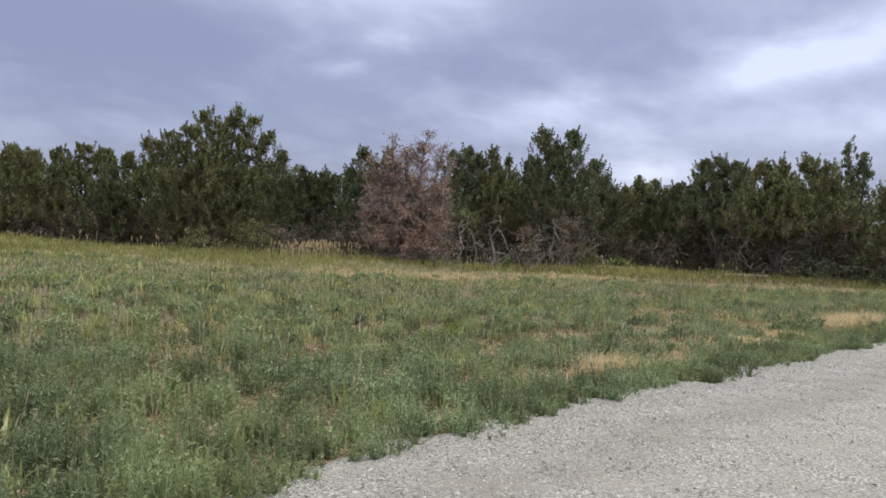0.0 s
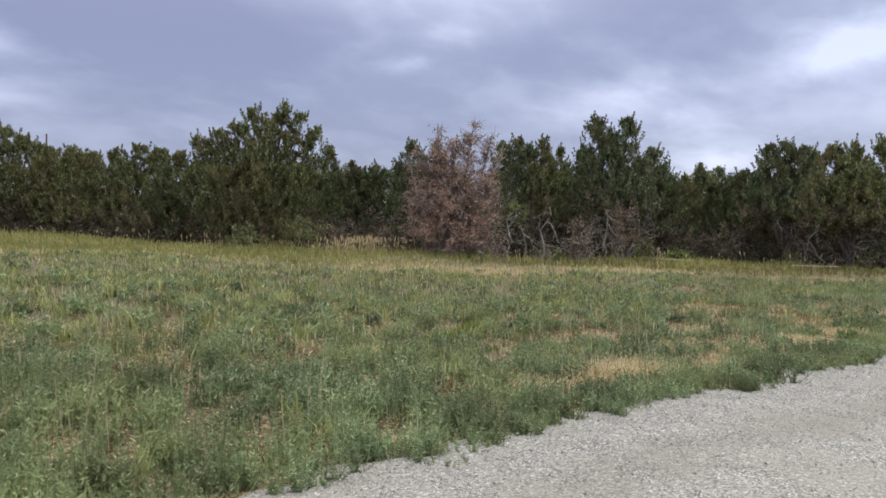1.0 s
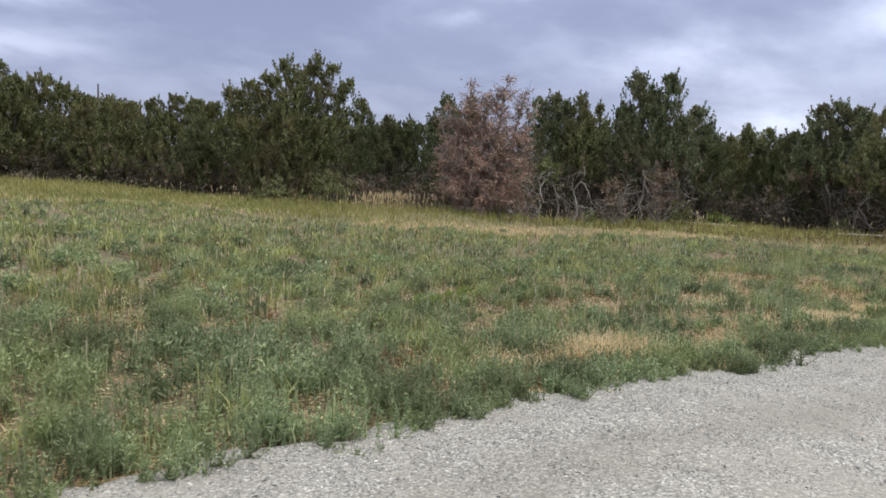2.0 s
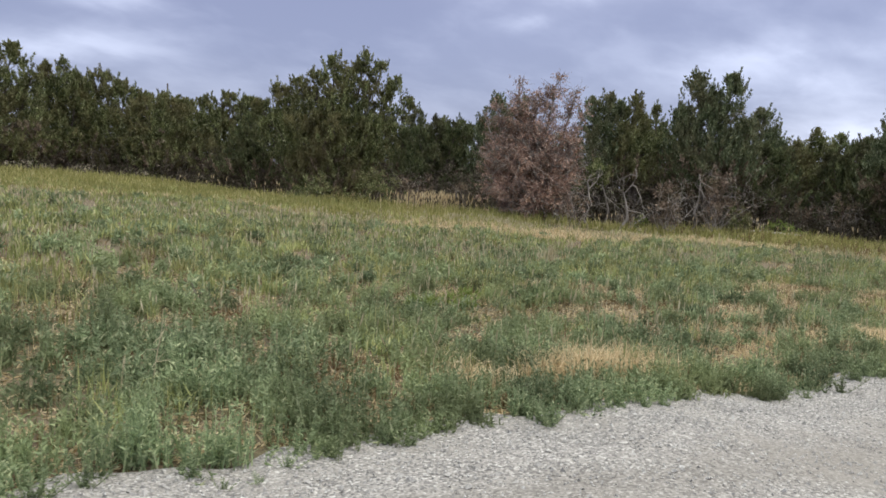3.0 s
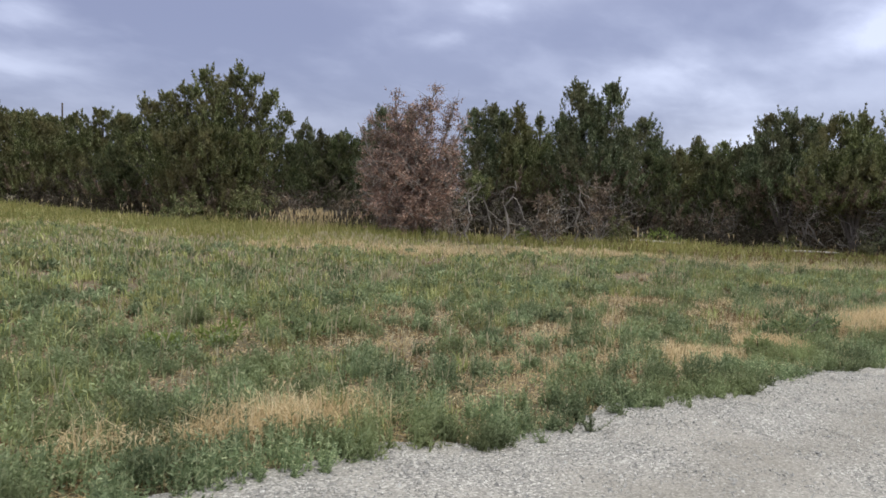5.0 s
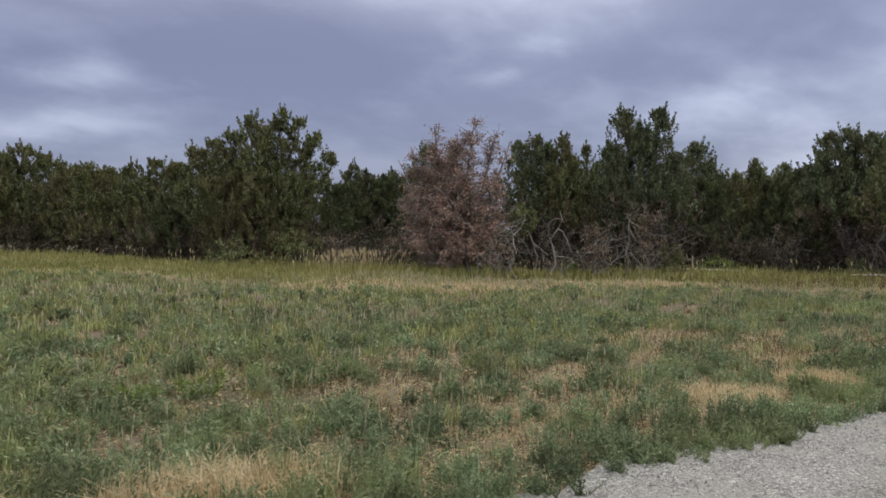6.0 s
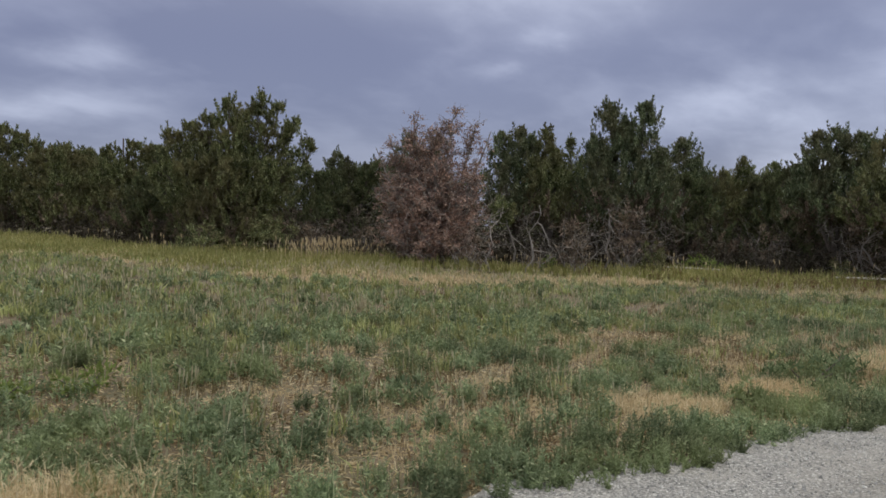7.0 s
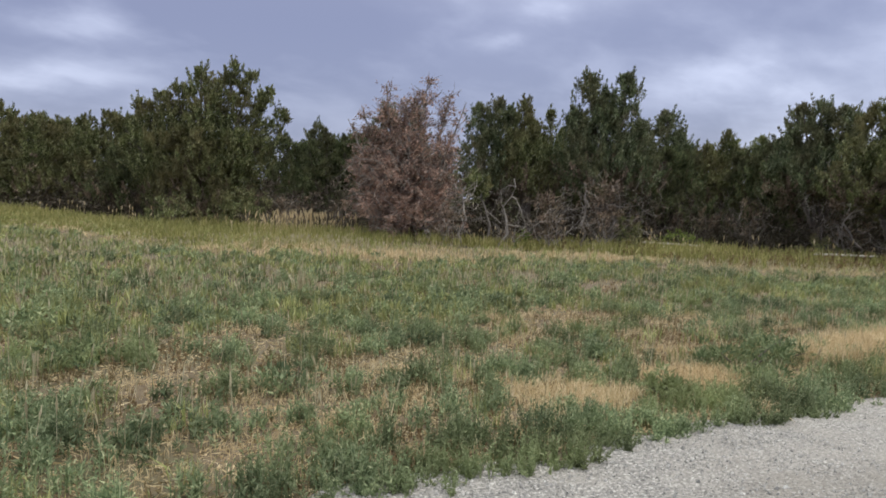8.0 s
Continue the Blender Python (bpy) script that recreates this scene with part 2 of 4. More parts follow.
BROWN = leafy("dry_brown_sprays", [(0.0, (0.075, 0.056, 0.042)), (0.5, (0.165, 0.120, 0.090)), (1.0, (0.33, 0.255, 0.20))], (0.15, 0.125, 0.080), 1.2, 0.2, 0.85, vary=2.0)
WEED = leafy("grey_green_weeds", [(0.0, (0.104, 0.146, 0.074)), (0.5, (0.205, 0.262, 0.138)), (0.85, (0.318, 0.370, 0.212)), (1.0, (0.48, 0.50, 0.31))], (0.25, 0.282, 0.128), 0.7, vary=1.5, span=(0.66, 1.40))
GRASS = leafy("meadow_grass", [(0.0, (0.17, 0.205, 0.070)), (0.5, (0.30, 0.332, 0.125)), (0.85, (0.42, 0.43, 0.19)), (1.0, (0.56, 0.53, 0.31))], (0.29, 0.275, 0.12), 0.5, vary=1.1, span=(0.78, 1.35))
TALL = leafy("tall_verge_grass", [(0.0, (0.20, 0.20, 0.062)), (0.5, (0.34, 0.325, 0.115)), (0.85, (0.46, 0.42, 0.185)), (1.0, (0.58, 0.51, 0.28))], (0.23, 0.24, 0.08), 0.3)
STRAW = leafy("dry_straw", [(0.0, (0.44, 0.34, 0.19)), (0.5, (0.64, 0.52, 0.32)), (1.0, (0.80, 0.69, 0.48))], (0.62, 0.48, 0.285), 1.3, 0.35, 0.75)
# dry brush, its colour kept dark to stand for shade under the trees
SHADED_BRUSH = leafy("shaded_dry_brush", [(0.0, (0.040, 0.034, 0.027)), (0.6, (0.095, 0.077, 0.060)), (1.0, (0.19, 0.155, 0.125))], (0.062, 0.062, 0.034), 0.8, 0.15, 0.85)
SEED = leafy("pale_seed_heads", [(0.0, (0.36, 0.31, 0.19)), (1.0, (0.60, 0.54, 0.38))], None, 1.0, 0.2, 0.8)
RUST_WEED = leafy("reddish_low_weeds", [(0.0, (0.16, 0.10, 0.055)), (0.6, (0.24, 0.16, 0.085)), (1.0, (0.33, 0.25, 0.13))], (0.15, 0.15, 0.075), 1.0, 0.2, 0.8)
DARK_WEED = leafy("dark_green_weeds", [(0.0, (0.085, 0.122, 0.055)), (0.6, (0.16, 0.207, 0.098)), (1.0, (0.29, 0.335, 0.18))], None, 1.0, 0.3)
LIME = leafy("yellow_green_leaves", [(0.0, (0.14, 0.19, 0.045)), (1.0, (0.27, 0.33, 0.10))], None, 1.0, 0.3)
BARK = rough_solid("juniper_bark", [(0.30, (0.06, 0.048, 0.040)), (0.52, (0.15, 0.125, 0.105)), (0.75, (0.26, 0.23, 0.20))], 3, 26, 0.8, 0.95, 0.02, (1, 1, 0.25))
GREYWOOD = rough_solid("weathered_dead_wood", [(0.30, (0.17, 0.148, 0.132)), (0.55, (0.31, 0.278, 0.252)), (0.75, (0.46, 0.425, 0.39))], 4, 30, 0.5, 0.9, 0.01, (1, 1, 0.3))
PALEWOOD = rough_solid("bleached_wood", [(0.30, (0.42, 0.38, 0.32)), (0.60, (0.62, 0.58, 0.51)), (0.8, (0.74, 0.71, 0.65))], 4, 30, 0.4, 0.85, 0.006, (0.3, 1, 1))
POLEWOOD = rough_solid("pole_wood", [(0.30, (0.07, 0.055, 0.045)), (0.7, (0.17, 0.14, 0.12))], 4, 20, 0.4, 0.9, 0.01, (1, 1, 0.2))
LIMESTONE = rough_solid("pale_rock", [(0.30, (0.40, 0.38, 0.34)), (0.55, (0.58, 0.56, 0.52)), (0.8, (0.70, 0.69, 0.66))], 3, 22, 0.6, 0.9, 0.02)


# ---------------------------------------------------------------- mesh helpers
def mesh_of(name, verts, faces, mat, smooth=False):
    """A mesh from an (n, 3) array and an (m, k) array of corners."""
    verts, faces = np.asarray(verts, np.float32), np.asarray(faces, np.int32)
    k = faces.shape[1]
    me = bpy.data.meshes.new(name)
    me.vertices.add(len(verts))
    me.vertices.foreach_set("co", verts.ravel())
    me.loops.add(faces.size)
    me.loops.foreach_set("vertex_index", faces.ravel())
    me.polygons.add(len(faces))
    me.polygons.foreach_set("loop_start", np.arange(0, faces.size, k, dtype=np.int32))
    me.polygons.foreach_set("use_smooth", np.full(len(faces), smooth))
    me.materials.append(mat)
    me.update(calc_edges=True)
    me.validate()
    return me


def part(name, verts, faces, mat, parent, label="", smooth=False):
    ob = new(name, mesh_of(name, verts, faces, mat, smooth))
    ob.parent = parent
    return tagged(ob, label) if label else ob


def root(name, place, label, category, group="", kind=""):
    ob = new(name)
    ob.location = place
    ob.empty_display_size = 0.3
    return tagged(ob, label, category, group, kind)


class Pile:
    """Collects pieces of quads into one mesh."""

    def __init__(self):
        self.v, self.f, self.n = [], [], 0

    def add(self, v, f):
        self.v.append(np.asarray(v, float))
        self.f.append(np.asarray(f, int) + self.n)
        self.n += len(v)

    def arrays(self):
        return np.concatenate(self.v), np.concatenate(self.f)


def tube(points, radii, sides=6):
    """A tapering tube of quads along the points."""
    p = np.asarray(points, float)
    d = np.gradient(p, axis=0)
    d /= np.linalg.norm(d, axis=1)[:, None] + 1e-9
    ref = np.where(np.abs(d[:, 2:3]) > 0.9, (1.0, 0, 0), (0, 0, 1.0))
    a = np.cross(d, ref)
    a /= np.linalg.norm(a, axis=1)[:, None] + 1e-9
    b = np.cross(d, a)
    th = np.arange(sides) * 2 * np.pi / sides
    ring = a[:, None] * np.cos(th)[None, :, None] + b[:, None] * np.sin(th)[None, :, None]
    v = (p[:, None] + ring * np.asarray(radii, float)[:, None, None]).reshape(-1, 3)
    n = len(p)
    i, j = np.meshgrid(np.arange(n - 1), np.arange(sides), indexing="ij")
    k = (j + 1) % sides
    f = np.stack([i * sides + j, i * sides + k, (i + 1) * sides + k, (i + 1) * sides + j], -1).reshape(-1, 4)
    return v, f


def unit(v):
    return v / (np.linalg.norm(v, axis=-1, keepdims=True) + 1e-9)


def kites(base, axis, length, width, rng, bend=0.0):
    """Leaf-shaped quads: base point, direction, length and width of each."""
    n = len(base)
    axis = unit(axis)
    side = unit(np.cross(axis, rng.normal(size=(n, 3))))
    nrm = np.cross(axis, side)
    L_, W_ = np.asarray(length)[:, None], np.asarray(width)[:, None]
    mid = base + axis * L_ * 0.5 + nrm * L_ * bend
    v = np.stack([base, mid + side * W_ * 0.5, base + axis * L_, mid - side * W_ * 0.5], 1).reshape(-1, 3)
    return v, np.arange(4 * n).reshape(-1, 4)


def slivers(base, axis, length, width, rng):
    """Needle-like leaves: slim triangles from a base point to a tip."""
    n = len(base)
    axis = unit(axis)
    side = unit(np.cross(axis, rng.normal(size=(n, 3)))) * (np.asarray(width) * 0.5)[:, None]
    v = np.stack([base + side, base - side, base + axis * np.asarray(length)[:, None]], 1).reshape(-1, 3)
    return v, np.arange(3 * n).reshape(-1, 3)


def blades(base, height, width, lean, rng):
    """Slim grass blades bending over: an array of vertices and one of quads."""
    n = len(base)
    th = rng.uniform(0, 2 * np.pi, n)
    out = np.stack([np.cos(th), np.sin(th), np.zeros(n)], 1)
    side = np.stack([-np.sin(th + rng.normal(0, 0.6, n)), np.cos(th), np.zeros(n)], 1)
    h, w, l = (np.asarray(a)[:, None] for a in (height, width, lean))
    up = np.array([0, 0, 1.0])
    p1 = base + up * h * 0.5 + out * l * h * 0.18
    p2 = base + up * h * (1 - 0.25 * l) + out * l * h * 0.8
    v = np.stack([base, p1 + side * w * 0.72, p2, p1 - side * w * 0.72], 1).reshape(-1, 3)
    return v, np.arange(4 * n).reshape(-1, 4)


# ---------------------------------------------------------------- ground and road
def height(x, y):
    """The lie of the land: falling gently along the road, flattening before the trees, with small humps."""
    x, y = np.asarray(x, float), np.asarray(y, float)
    z = 0.01 - 0.0316 * 24 * np.tanh(x / 24) + 0.0164 * np.clip(y, -60, 150)
    near = np.exp(-((x - 12) ** 2 + (y - 12) ** 2) / 900)
    z = z + near * 0.03 * (np.sin(1.1 * x + 0.6 * y) + np.sin(0.7 * y - 0.5 * x + 1.3) + 0.7 * np.sin(2.3 * x - 1.7 * y))
    return z


def edge(x):
    """The meadow-side edge of the gravel road."""
    x = np.asarray(x, float)
    c = np.clip(x, 0, 20)
    return 2.92 + 0.13 * c - 0.003 * c * c + 0.13 * np.minimum(x, 0) + 0.01 * np.maximum(x - 20, 0)


def ragged(x):
    """Where the plants begin."""
    return edge(x) + 0.07 * np.sin(2.9 * x + 0.6) + 0.05 * np.sin(6.7 * x) + 0.03 * np.sin(15.1 * x + 1)


ROAD_WIDTH = 5.6


def ground_sheet():
    def axis(lo, hi, step, far):
        dense = np.arange(lo, hi, step)
        grow = np.cumsum(np.geomspace(step, 160, 28))
        grow = grow[grow < far]
        return np.concatenate([(lo - grow)[::-1], dense, dense[-1] + grow])
    xs, ys = axis(-4, 40, 0.36, 1600), axis(-4, 46, 0.36, 1600)
    X, Y = np.meshgrid(xs, ys, indexing="ij")
    Z = height(X, Y)
    inroad = (Y < edge(X) + 0.1) & (Y > edge(X) - ROAD_WIDTH + 0.15)
    Z = Z - np.where(inroad, 0.06, 0.0)
    n, m = X.shape
    i, j = np.meshgrid(np.arange(n - 1), np.arange(m - 1), indexing="ij")
    a = i * m + j
    f = np.stack([a, a + m, a + m + 1, a + 1], -1).reshape(-1, 4)
    ob = new("ground", mesh_of("ground", np.stack([X, Y, Z], -1).reshape(-1, 3), f, SOIL, True))
    tagged(ob, "brown soil of an overgrown meadow with dry litter", "ground", kind="structure")


def gravel_road():
    xs = np.concatenate([np.arange(-70, -4, 1.0), np.arange(-4, 26, 0.07), np.arange(26, 110, 1.0)])
    u = np.concatenate([[0, 0.012, 0.03], np.linspace(0.06, 0.94, 40), [0.97, 0.988, 1]])
    X = np.repeat(xs[:, None], len(u), 1)
    top, low = ragged(xs) + 0.28, edge(xs) - ROAD_WIDTH + 0.08 * np.sin(3.1 * xs)
    Y = top[:, None] + (low - top)[:, None] * u[None]
    Z = height(X, Y) + 0.012 + 0.05 * np.minimum(1, np.minimum(u, 1 - u) * 8)[None]
    Z += 0.008 * np.sin(9 * X + 5 * Y) * np.sin(7 * Y - 3 * X) * (u * (1 - u) * 4)[None]
    Z[:, [0, -1]] -= 0.05
    n, m = X.shape
    i, j = np.meshgrid(np.arange(n - 1), np.arange(m - 1), indexing="ij")
    a = i * m + j
    f = np.stack([a, a + 1, a + m + 1, a + m], -1).reshape(-1, 4)
    ob = new("road", mesh_of("road", np.stack([X, Y, Z], -1).reshape(-1, 3), f, GRAVEL, True))
    tagged(ob, "pale grey crushed gravel road with a ragged edge", "road", kind="structure")


def road_height(x, y):
    u = np.clip((ragged(x) + 0.28 - y) / ROAD_WIDTH, 0, 1)
    return height(x, y) + 0.012 + 0.05 * np.minimum(1, np.minimum(u, 1 - u) * 8)


def loose_stones():
    rng = np.random.default_rng(5)
    n = 36000
    x = np.concatenate([rng.uniform(1.5, 12, n * 3 // 4), rng.uniform(0, 19, n - n * 3 // 4)])
    d = np.abs(rng.normal(0, 1.0, n)) * 1.15 - 0.2
    y = ragged(x) - d
    keep = (d < 3.3)
    x, y = x[keep], y[keep]
    n = len(x)
    size = np.clip(rng.lognormal(-5.15, 0.36, n), 0.004, 0.018)
    # squashed, lopsided lumps, bedded in the road
    o = np.array([(1, 0, -0.35), (0, 1, -0.35), (-1, 0, -0.35), (0, -1, -0.35), (0.2, 0.1, 0.8)], float)
    v = o[None] * rng.uniform(0.6, 1.35, (n, 5, 1)) * (size[:, None, None] * np.array([1, 1, 0.7]))
    v += rng.normal(0, 0.22, (n, 5, 3)) * size[:, None, None]
    th = rng.uniform(0, 6.28, n)
    c, s = np.cos(th)[:, None], np.sin(th)[:, None]
    vx, vy = v[..., 0] * c - v[..., 1] * s, v[..., 0] * s + v[..., 1] * c
    v = np.stack([vx, vy, v[..., 2]], -1)
    v += np.stack([x, y, road_height(x, y) + size * 0.25], 1)[:, None]
    t = np.array([(0, 1, 4), (1, 2, 4), (2, 3, 4), (3, 0, 4)])
    f = (np.arange(n)[:, None, None] * 5 + t[None]).reshape(-1, 3)
    ob = new("gravel", mesh_of("gravel", v.reshape(-1, 3), f, STONE))
    tagged(ob, "loose pale grey crushed stones on the road", "gravel", kind="stuff")


# ---------------------------------------------------------------- trees
ACROSS, AWAY = np.array([0.8, -0.6, 0.0]), np.array([0.6, 0.8, 0.0])


def stem_curve(a, b, rng, bow=0.06, n=9):
    """A wandering line from a to b that leaves a outwards and turns upwards."""
    s = np.linspace(0, 1, n)[:, None]
    a, b = np.asarray(a, float), np.asarray(b, float)
    p = a + (b - a) * np.concatenate([s ** 0.8, s ** 0.8, s], 1)
    L_ = np.linalg.norm(b - a)
    wob = np.cumsum(rng.normal(0, bow * L_ / n, (n, 3)), 0) * np.array([1, 1, 0.2])
    wob -= s * wob[-1]
    return p + wob


def along(curve, s):
    k = np.clip(s, 0, 1) * (len(curve) - 1)
    i = np.minimum(k.astype(int), len(curve) - 2)
    f = (k - i)[:, None]
    return curve[i] * (1 - f) + curve[i + 1] * f


def profile(q, point):
    """Width of a leader's foliage, from its foot (0) to its tip (1)."""
    rise = np.clip(q / 0.10, 0, 1) ** 0.5
    fall = np.clip((1 - q) / 0.80, 0, 1) ** point
    return (rise * fall * 0.93 + 0.07) * (1 + 0.42 * (1 - q) ** 1.5)


def sprays(centres, radii, per, rng, size, lift=0.5):
    """Tufts of small upward sprays round each centre."""
    n = len(centres)
    d = rng.normal(size=(n, per, 3))
    d[..., 2] += lift * 0.6
    d = unit(d)
    base = centres[:, None] + d * (radii[:, None] * rng.uniform(0.15, 0.95, (n, per)))[..., None]
    axis = d + rng.normal(0, 0.35, (n, per, 3)) + np.array([0, 0, lift])
    length = rng.uniform(0.6, 1.25, (n, per)) * size
    m = n * per
    return slivers(base.reshape(m, 3), axis.reshape(m, 3), length.ravel(), (length * rng.uniform(0.30, 0.52, (n, per))).ravel(), rng)


def twig_spray(pile, start, way, length, radius, rng, depth=2):
    """A crooked bare branch that forks."""
    n = 5
    p, d = [np.asarray(start, float)], unit(np.asarray(way, float))
    for _ in range(n):
        d = unit(d + rng.normal(0, 0.22, 3))
        p.append(p[-1] + d * length / n)
    pile.add(*tube(p, np.linspace(radius, radius * 0.3, n + 1), 3))
    if depth:
        for k in range(1, n + 1):
            if rng.random() < 0.85:
                twig_spray(pile, p[k], d + rng.normal(0, 0.75, 3), length * rng.uniform(0.3, 0.55), radius * 0.5, rng, depth - 1)


def juniper(x, y, leaders, label, seed, leaf=JUNIPER, skirt=0.06, density=1.0, per=20, spray=0.125, bare=0, point=0.60, wide=1.36):
    """A many-stemmed juniper. leaders: (across, away, height, half width) of each upright mass of the crown.
    Its foliage sits in upright puffs of sprays, with flame-shaped tufts over the outside."""
    rng = np.random.default_rng(seed)
    z0 = float(height(x, y))
    tree = root("juniper", (x, y, z0), label, "tree", "junipers of the treeline")
    tall = max(l[2] for l in leaders)
    thick = 0.026 * tall + 0.02
    fork = np.array([rng.normal(0, 0.08), rng.normal(0, 0.08), 0.11 * tall])
    tp = stem_curve((0, 0, -0.12), fork, rng, 0.1, 6)
    trunk = part("trunk", *tube(tp, thick * np.array([1.5, 1.15, 1.0, 0.95, 0.9, 0.85]), 9), BARK, tree, smooth=True)
    leaves, branches, dead = Pile(), Pile(), Pile()
    for u, w, h, r in leaders:
        r = r * wide
        tip = ACROSS * u + AWAY * w + np.array([0, 0, h - 0.30])
        curve = stem_curve(fork, tip, rng)
        part("limb", *tube(curve, thick * np.linspace(0.62, 0.08, len(curve)) * (0.7 + 0.3 * h / tall), 6), BARK, tree, smooth=True)
        n = max(6, int(1.2 * density * (4.6 * r * h + 4.2 * h)))
        q = np.concatenate([rng.beta(0.95, 1.2, n - 3), [0.86, 0.93, 0.98]])
        foot = skirt * tall
        zq = foot + 0.2 + q * (tip[2] - foot - 0.2)
        s = np.clip((zq - fork[2]) / (tip[2] - fork[2]), 0, 1)
        c = along(curve, s)
        c[:, 2] = zq
        ang = rng.uniform(0, 2 * np.pi, n)
        size = np.clip(rng.uniform(0.24, 0.42, n) * (0.65 + 0.35 * r) * (1.12 - 0.66 * q), 0.10, 0.50)
        rad = np.maximum(0, r * profile(q, point) * rng.uniform(0.78, 1.1, n) - size * 0.45) * np.sqrt(rng.uniform(0.2, 1.0, n))
        c = c + np.stack([np.cos(ang) * rad, np.sin(ang) * rad, np.zeros(n)], 1)
        # flame-shaped tufts over the side towards the meadow and along the outline
        k = int(density * (16 + 11 * r * h))
        qs = 1 - rng.uniform(0, 1, k) ** 0.9 * 0.97
        zs = foot + 0.15 + qs * (tip[2] - foot - 0.15)
        at = along(curve, np.clip((zs - fork[2]) / (tip[2] - fork[2]), 0, 1))
        at[:, 2] = zs - 0.1
        th, rs = rng.normal(-2.2, 1.35, k), r * profile(qs, point) * rng.uniform(0.55, 1.08, k)
        at = at + np.stack([np.cos(th) * rs, np.sin(th) * rs, np.zeros(k)], 1)
        out = 0.75 - 0.45 * qs
        lean = np.stack([np.cos(th) * out, np.sin(th) * out, np.ones(k)], 1) * rng.uniform(0.22, 0.55, (k, 1))
        g = np.linspace(0.05, 1.0, 5)
        cl = at[:, None] + lean[:, None] * g[None, :, None]
        wide_ = np.linspace(0.15, 0.03, 5)[None] * rng.uniform(0.8, 1.3, (k, 1))
        dry = rng.random(k) < np.clip(0.55 - 1.3 * qs, 0, 0.45)
        for pile, pick in ((leaves, ~dry), (dead, dry)):
            pile.add(*sprays(cl[pick].reshape(-1, 3), wide_[pick].ravel(), 10, rng, spray * 0.85, 1.5))
        far = (c - along(curve, s)) @ AWAY > 0.35 * r
        keep = ~far | (rng.random(n) < 0.35)
        c, size, s, q = c[keep], size[keep], s[keep], q[keep]
        n, m = len(c), 6
        d = rng.normal(size=(n, m, 3)) + np.array([0, 0, 0.45])
        cc = c[:, None] + unit(d) * np.array([0.85, 0.85, 1.35]) * (size[:, None] * rng.uniform(0.3, 1.0, (n, m)))[..., None]
        # the shaded lower foliage is partly dead and brown
        brown = np.repeat(rng.random(n) < np.clip(0.62 - 1.5 * q, 0, 0.5), m)
        for pile, pick, few in ((leaves, ~brown, per), (dead, brown, per * 2 // 3)):
            pile.add(*sprays(cc.reshape(-1, 3)[pick], rng.uniform(0.08, 0.18, int(pick.sum())), few, rng, spray, 0.95))
        for k in range(n):
            a = along(curve, np.array([max(0.0, s[k] - 0.08)]))[0]
            m_ = (a + c[k]) / 2 + rng.normal(0, 0.06, 3) - np.array([0, 0, 0.05])
            branches.add(*tube([a, m_, c[k] + [0, 0, size[k] * 0.5]], [0.020, 0.014, 0.005], 3))
    tagged(part("branchwork", *branches.arrays(), BARK, tree), kind="stuff")
    part("crown", *leaves.arrays(), leaf, tree)
    if len(dead.arrays()[1]):
        tagged(part("dead_foliage", *dead.arrays(), BROWN, tree, "brown dried lower foliage"), kind="stuff")
    bare_branches(trunk, bare, 0.3, 0.42 * tall, 0.9, 1.9, rng)
    return tree


def bare_branches(tree, count, low, high, short, long, rng):
    """Dead grey branches reaching out of a tree on the meadow's side, each a part of its own."""
    for _ in range(count):
        a = rng.uniform(-2.8, 0.5)
        out = ACROSS * math.cos(a) + AWAY * math.sin(a)
        start = np.array([0, 0, rng.uniform(low, high)]) + out * rng.uniform(0.1, 0.6)
        pile = Pile()
        twig_spray(pile, start, out + np.array([0, 0, rng.uniform(-0.2, 0.5)]), rng.uniform(short, long), 0.016, rng, 2)
        part("dead_branch", *pile.arrays(), GREYWOOD, tree, "bare weathered grey branch")


